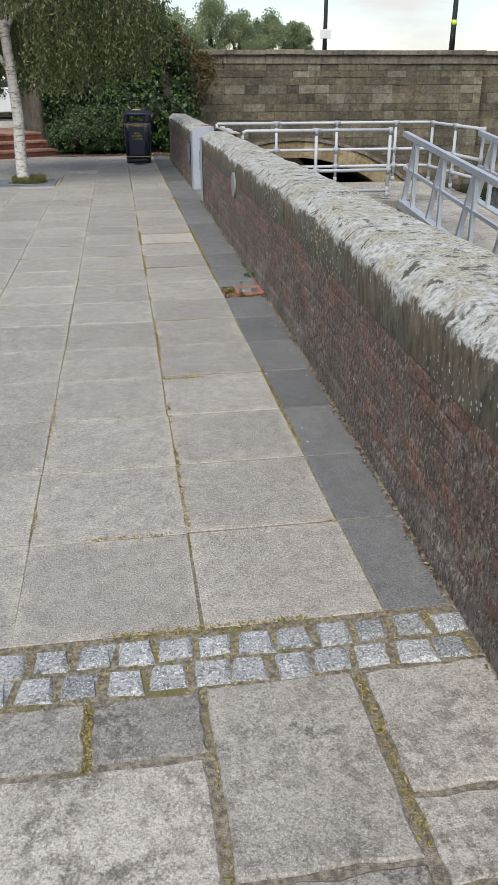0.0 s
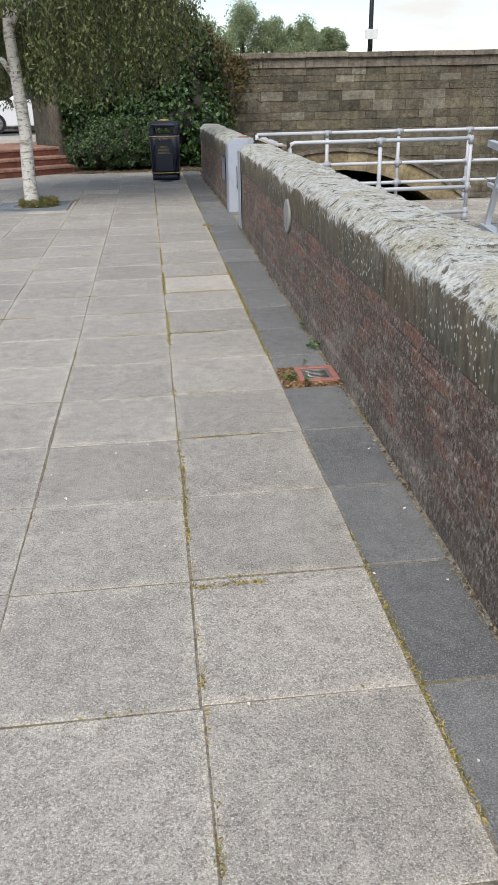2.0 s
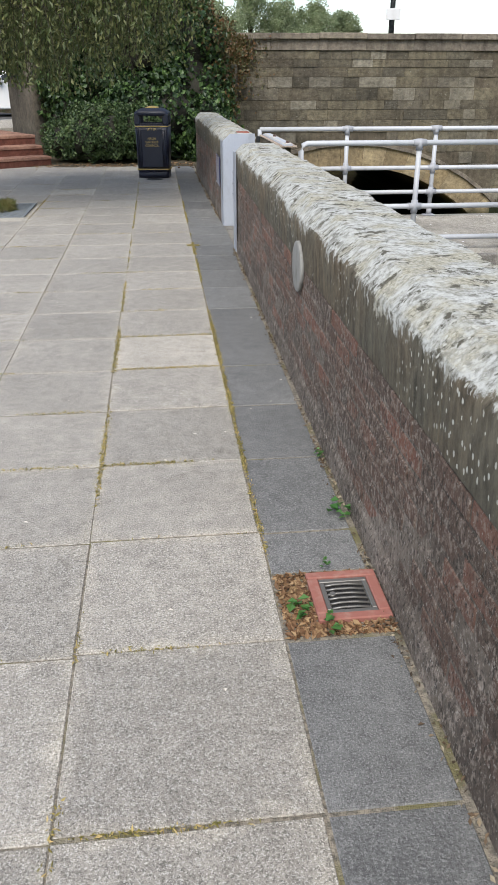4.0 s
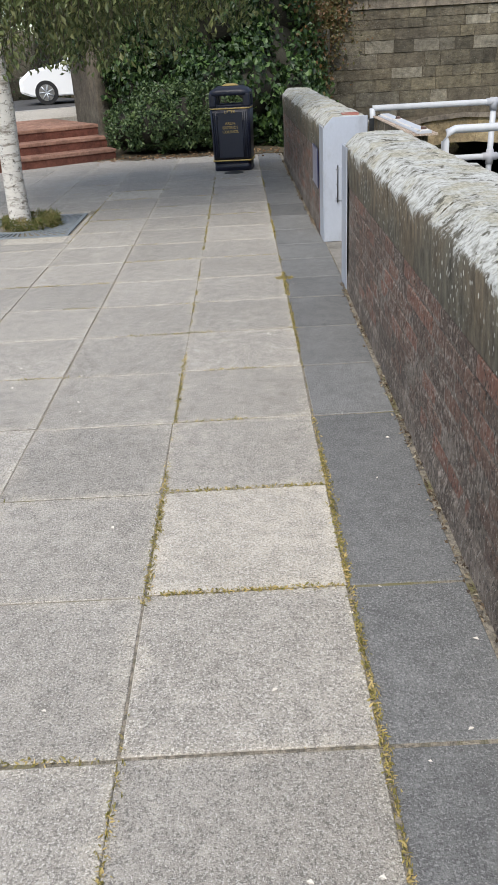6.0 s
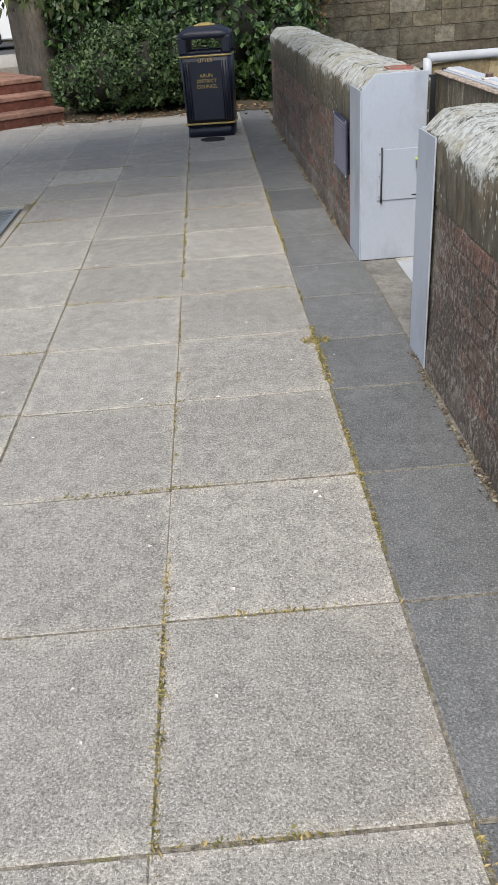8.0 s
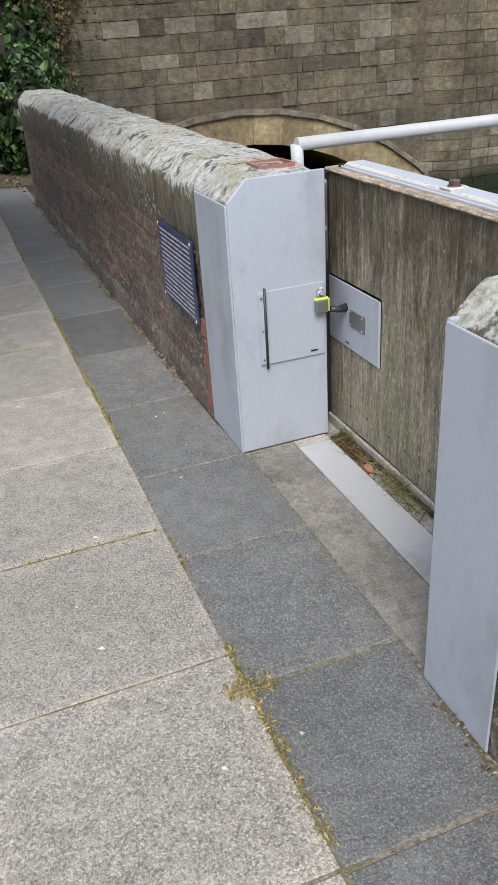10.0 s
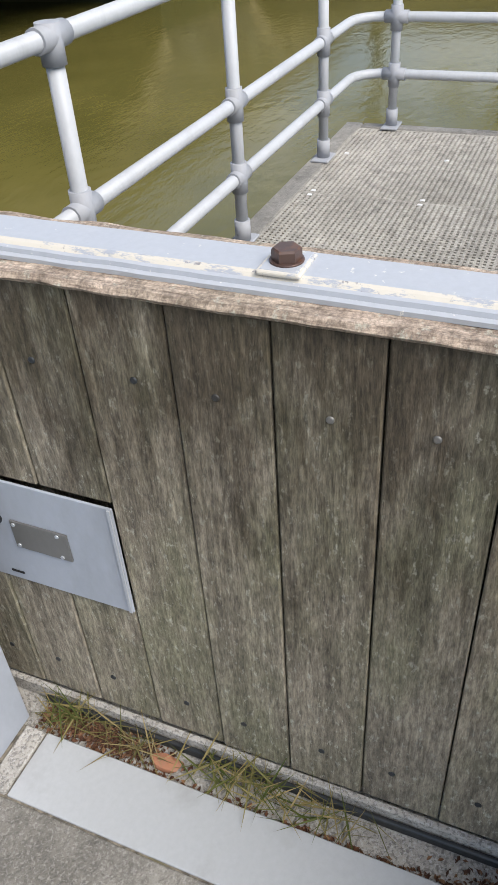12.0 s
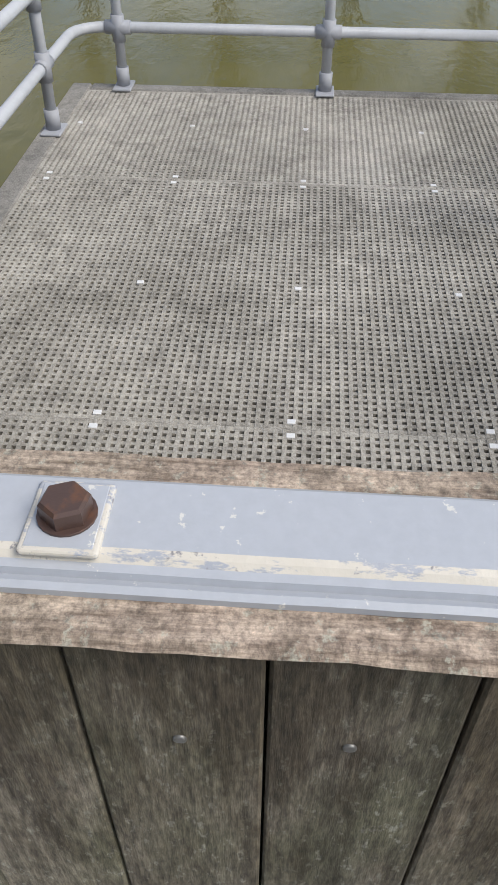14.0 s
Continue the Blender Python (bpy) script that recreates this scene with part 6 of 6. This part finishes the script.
m_, nt_, b_ = nodes_of("petal", 0.7)
b_.inputs["Base Color"].default_value = (0.62, 0.58, 0.52, 1)
M["petal"] = m_
M["terracotta"] = painted("orange_brick", (0.42, 0.19, 0.11), 0.9, 0.0, (0.3, 0.2, 0.15), 0.6, 60.0)
M["gutter_litter"] = leaf_material("rotted_litter", (0.05, 0.022, 0.014), (0.12, 0.05, 0.03), (0.26, 0.14, 0.085), 0.9, 0.05)
build_litter()


# ---- paving pieces ----
def build_paving():
    bed = tagged(finish("pavement_bed", bm_prism([(-60, -60), (0.9, -60), (1.02, 12.1), (1.335, 12.1), (1.335, 13.42), (1.0, 13.5), (0.99, 20.6), (-2.2, 21.7), (-60, 0)], -0.0545, -0.0044), M["joint"]),
                 "dirt and moss between the paving slabs", "pavement", kind="structure")
    g = random.Random(77)
    v, f = tablet(0.6035, 0.6035, 0.03, 0.0022)
    me = bpy.data.meshes.new("paving_slab")
    me.from_pydata(v, [], f)
    me.materials.append(M["slab"])
    pale = me.copy()
    pale.materials.clear()
    pale.materials.append(M["slab_pale"])
    vb, fb = [], []
    for ci in range(60):
        cx = 0.61 - 0.61 * ci - 0.305
        off = 0.0 if ci < 1 else g.uniform(-0.02, 0.02)
        for ri in range(len(ROWS_Y) - 1):
            y0, y1 = ROWS_Y[ri] + off, ROWS_Y[ri + 1] + off
            cy = (y0 + y1) / 2
            if ri == 0:
                y0 = 2.17
                cy = (y0 + y1) / 2
            if cy > 20.3 or (cx < -1.9 and cy > 21.0 + 0.4 * (cx + 2.0)):
                continue
            if abs(cx + 1.84) < 0.8 and abs(cy - 14.8) < 0.75:
                # slabs round the tree pit are cut back
                continue
            p = (cx + g.uniform(-0.004, 0.004), cy + g.uniform(-0.003, 0.003), g.uniform(-0.0022, 0.0))
            sy = (y1 - y0 - 0.0085) / 0.6035
            if ci < 10:
                ob = new("paving_slab", pale if (ci == 0 and ri == 11) or g.random() < 0.02 else me)
                ob.matrix_basis = pose(*p, g.uniform(-0.1, 0.1), g.uniform(-0.1, 0.1), g.uniform(-0.4, 0.4)) @ Matrix.Diagonal((g.uniform(0.997, 1.006), sy, 1, 1))
                ob.parent = bed
            else:
                o = len(vb)
                vb += [(p[0] + a, p[1] + b * sy, p[2] + c) for a, b, c in v]
                fb += [tuple(o + i for i in q) for q in f]
    rest = raw("outer_slabs", vb, fb, M["slab_far"], bed)
    rest["kind"] = "stuff"
    # cut slabs round the tree pit
    for a in ((-2.74, -2.41, 13.98, 15.3), (-1.27, -1.225, 14.0, 15.3), (-2.40, -1.28, 13.98, 14.235), (-2.40, -1.28, 15.365, 15.50)):
        part("cut_slab", bm_box(*a, -0.03, -0.001, 0.003), M["slab"], bed)
    # dark strip along the wall
    cuts = [y for y in ROWS_Y if y < 6.0] + [6.385]
    spans = list(zip(cuts, cuts[1:])) + [(6.725, 6.985)] + list(zip([6.985, 7.59, 8.2, 8.8, 10.02, 10.63, 11.24, 11.85, 12.34, 12.89, 13.4, 14.0, 14.65, 15.3, 15.95, 16.6, 17.25, 17.9, 18.6, 19.2, 19.8],
                                                       [7.59, 8.2, 8.8, 10.02, 10.63, 11.24, 11.85, 12.34, 12.89, 13.4, 14.0, 14.65, 15.3, 15.95, 16.6, 17.25, 17.9, 18.6, 19.2, 19.8, 20.3]))
    for a, b in spans:
        if b - a < 0.05:
            continue

        def edge(y):
            return (wall_x(y) if y < 12.2 else (1.021 if y < 13.41 else wall2_x(y))) - (0.026 if (y < 12.2 or y > 13.41) else 0.0)

        pts = [(0.618, a + 0.006), (edge(a) - 0.004, a + 0.006), (edge(b) - 0.004, b - 0.006), (0.618, b - 0.006)]
        bm = bm_prism(pts, -0.03, g.uniform(-0.0018, -0.0004), 0.0)
        bmesh.ops.bevel(bm, geom=[e for e in bm.edges if all(v.co.z > -0.02 for v in e.verts)], offset=0.003, segments=1, affect="EDGES")
        part("strip_slab", bm, M["strip"], bed)
    # two rows of granite setts
    v, f = tablet(0.112, 0.104, 0.04, 0.013)
    n0 = len(v)
    variants = []
    for k in range(5):
        me = bpy.data.meshes.new("granite_sett")
        me.from_pydata([(x + g.uniform(-0.009, 0.009), y + g.uniform(-0.009, 0.009), z + g.uniform(-0.003, 0.003)) for x, y, z in v], [], f)
        me.materials.append(M["granite"])
        variants.append(me)
    for row in range(2):
        for i in range(30):
            x = 0.80 - 0.128 * i + g.uniform(-0.008, 0.008) - 0.035 * row
            ob = new("granite_sett", variants[g.randrange(5)])
            ob.matrix_basis = pose(x, 2.085 - 0.125 * row + g.uniform(-0.006, 0.006), g.uniform(0.006, 0.011), g.uniform(-2, 2), g.uniform(-2, 2), g.uniform(-3, 3)) @ Matrix.Diagonal((g.uniform(0.92, 1.08), g.uniform(0.94, 1.05), 1, 1))
            ob.parent = bed
    # old sandstone flags
    flags = [(-0.62, -0.37, 1.655, 1.885), (-0.35, -0.045, 1.655, 1.885), (-0.02, 0.42, 1.28, 1.90), (0.46, 0.845, 1.45, 1.89), (0.46, 0.84, 1.20, 1.43), (-0.75, -0.05, 1.02, 1.64),
             (-0.02, 0.42, 0.60, 1.255), (0.45, 0.83, 0.55, 1.18), (-0.75, -0.05, 0.35, 1.0), (-1.25, -0.645, 1.52, 1.885), (-1.4, -0.77, 0.9, 1.5), (-1.4, -0.77, 0.2, 0.88), (-0.02, 0.80, -0.1, 0.53), (-0.75, -0.05, -0.4, 0.32)]
    for a, b, c, d in flags:
        bm = bmesh.new()
        n = 6
        ring = []
        for (xa, ya), (xb, yb) in (((a, c), (b, c)), ((b, c), (b, d)), ((b, d), (a, d)), ((a, d), (a, c))):
            for i in range(n):
                t = i / n
                ring.append((xa + (xb - xa) * t + g.uniform(-0.007, 0.007), ya + (yb - ya) * t + g.uniform(-0.007, 0.007)))
        bm2 = bm_prism(ring, -0.03, g.uniform(0.002, 0.006))
        bmesh.ops.bevel(bm2, geom=[e for e in bm2.edges if all(v.co.z > -0.01 for v in e.verts)], offset=0.007, segments=1, affect="EDGES")
        bm.free()
        part("stone_flag", bm2, M["yorkstone"], bed)
    # paving behind the start of the walk
    vb, fb = [], []
    for i in range(30):
        for j in range(26):
            x0, y0 = 0.40 - 0.72 * i - (0.35 if j % 2 else 0), -0.9 - 0.62 * j
            if -1.45 < x0 and y0 > -0.7:
                continue
            tv, tf = tablet(0.70, 0.60, 0.03, 0.006)
            o = len(vb)
            vb += [(x0 + a, y0 + b, c - 0.002) for a, b, c in tv]
            fb += [tuple(o + k for k in q) for q in tf]
    for i in range(28):
        for j in range(3):
            x0, y0 = -1.9 - 0.72 * i, 1.55 - 0.62 * j
            tv, tf = tablet(0.70, 0.60, 0.03, 0.006)
            o = len(vb)
            vb += [(x0 + a, y0 + b, c - 0.002) for a, b, c in tv]
            fb += [tuple(o + k for k in q) for q in tf]
    rest = raw("outer_flags", vb, fb, M["yorkstone"], bed)
    rest["kind"] = "stuff"


build_paving()
bricks(-5.9, 11.95, wall_x, WALL_A, 3.2, 11.95, 61)
bricks(13.75, 18.85, wall2_x, WALL_B, 13.7, 15.0, 62)


def post_bricks():
    """Clean red bricks, rebuilt, between the far post's sheath and the old wall."""
    g = random.Random(91)
    for row in range(5):
        z = 0.02 + row * 0.0765
        long = row % 2 == 0
        w = 0.085 if long else 0.05
        ob = part("brick", bm_box(0.0, 0.02, 0.0, w, 0.0, 0.066, 0.003), M["brick_clean"], WALL_B)
        ob.matrix_basis = pose(1.0085 + g.uniform(-0.001, 0.001), 13.727, z)


M["brick_clean"] = painted("clean_red_brick", (0.24, 0.095, 0.068), 0.9, 0.0, (0.13, 0.07, 0.055), 0.7, 28.0)
post_bricks()
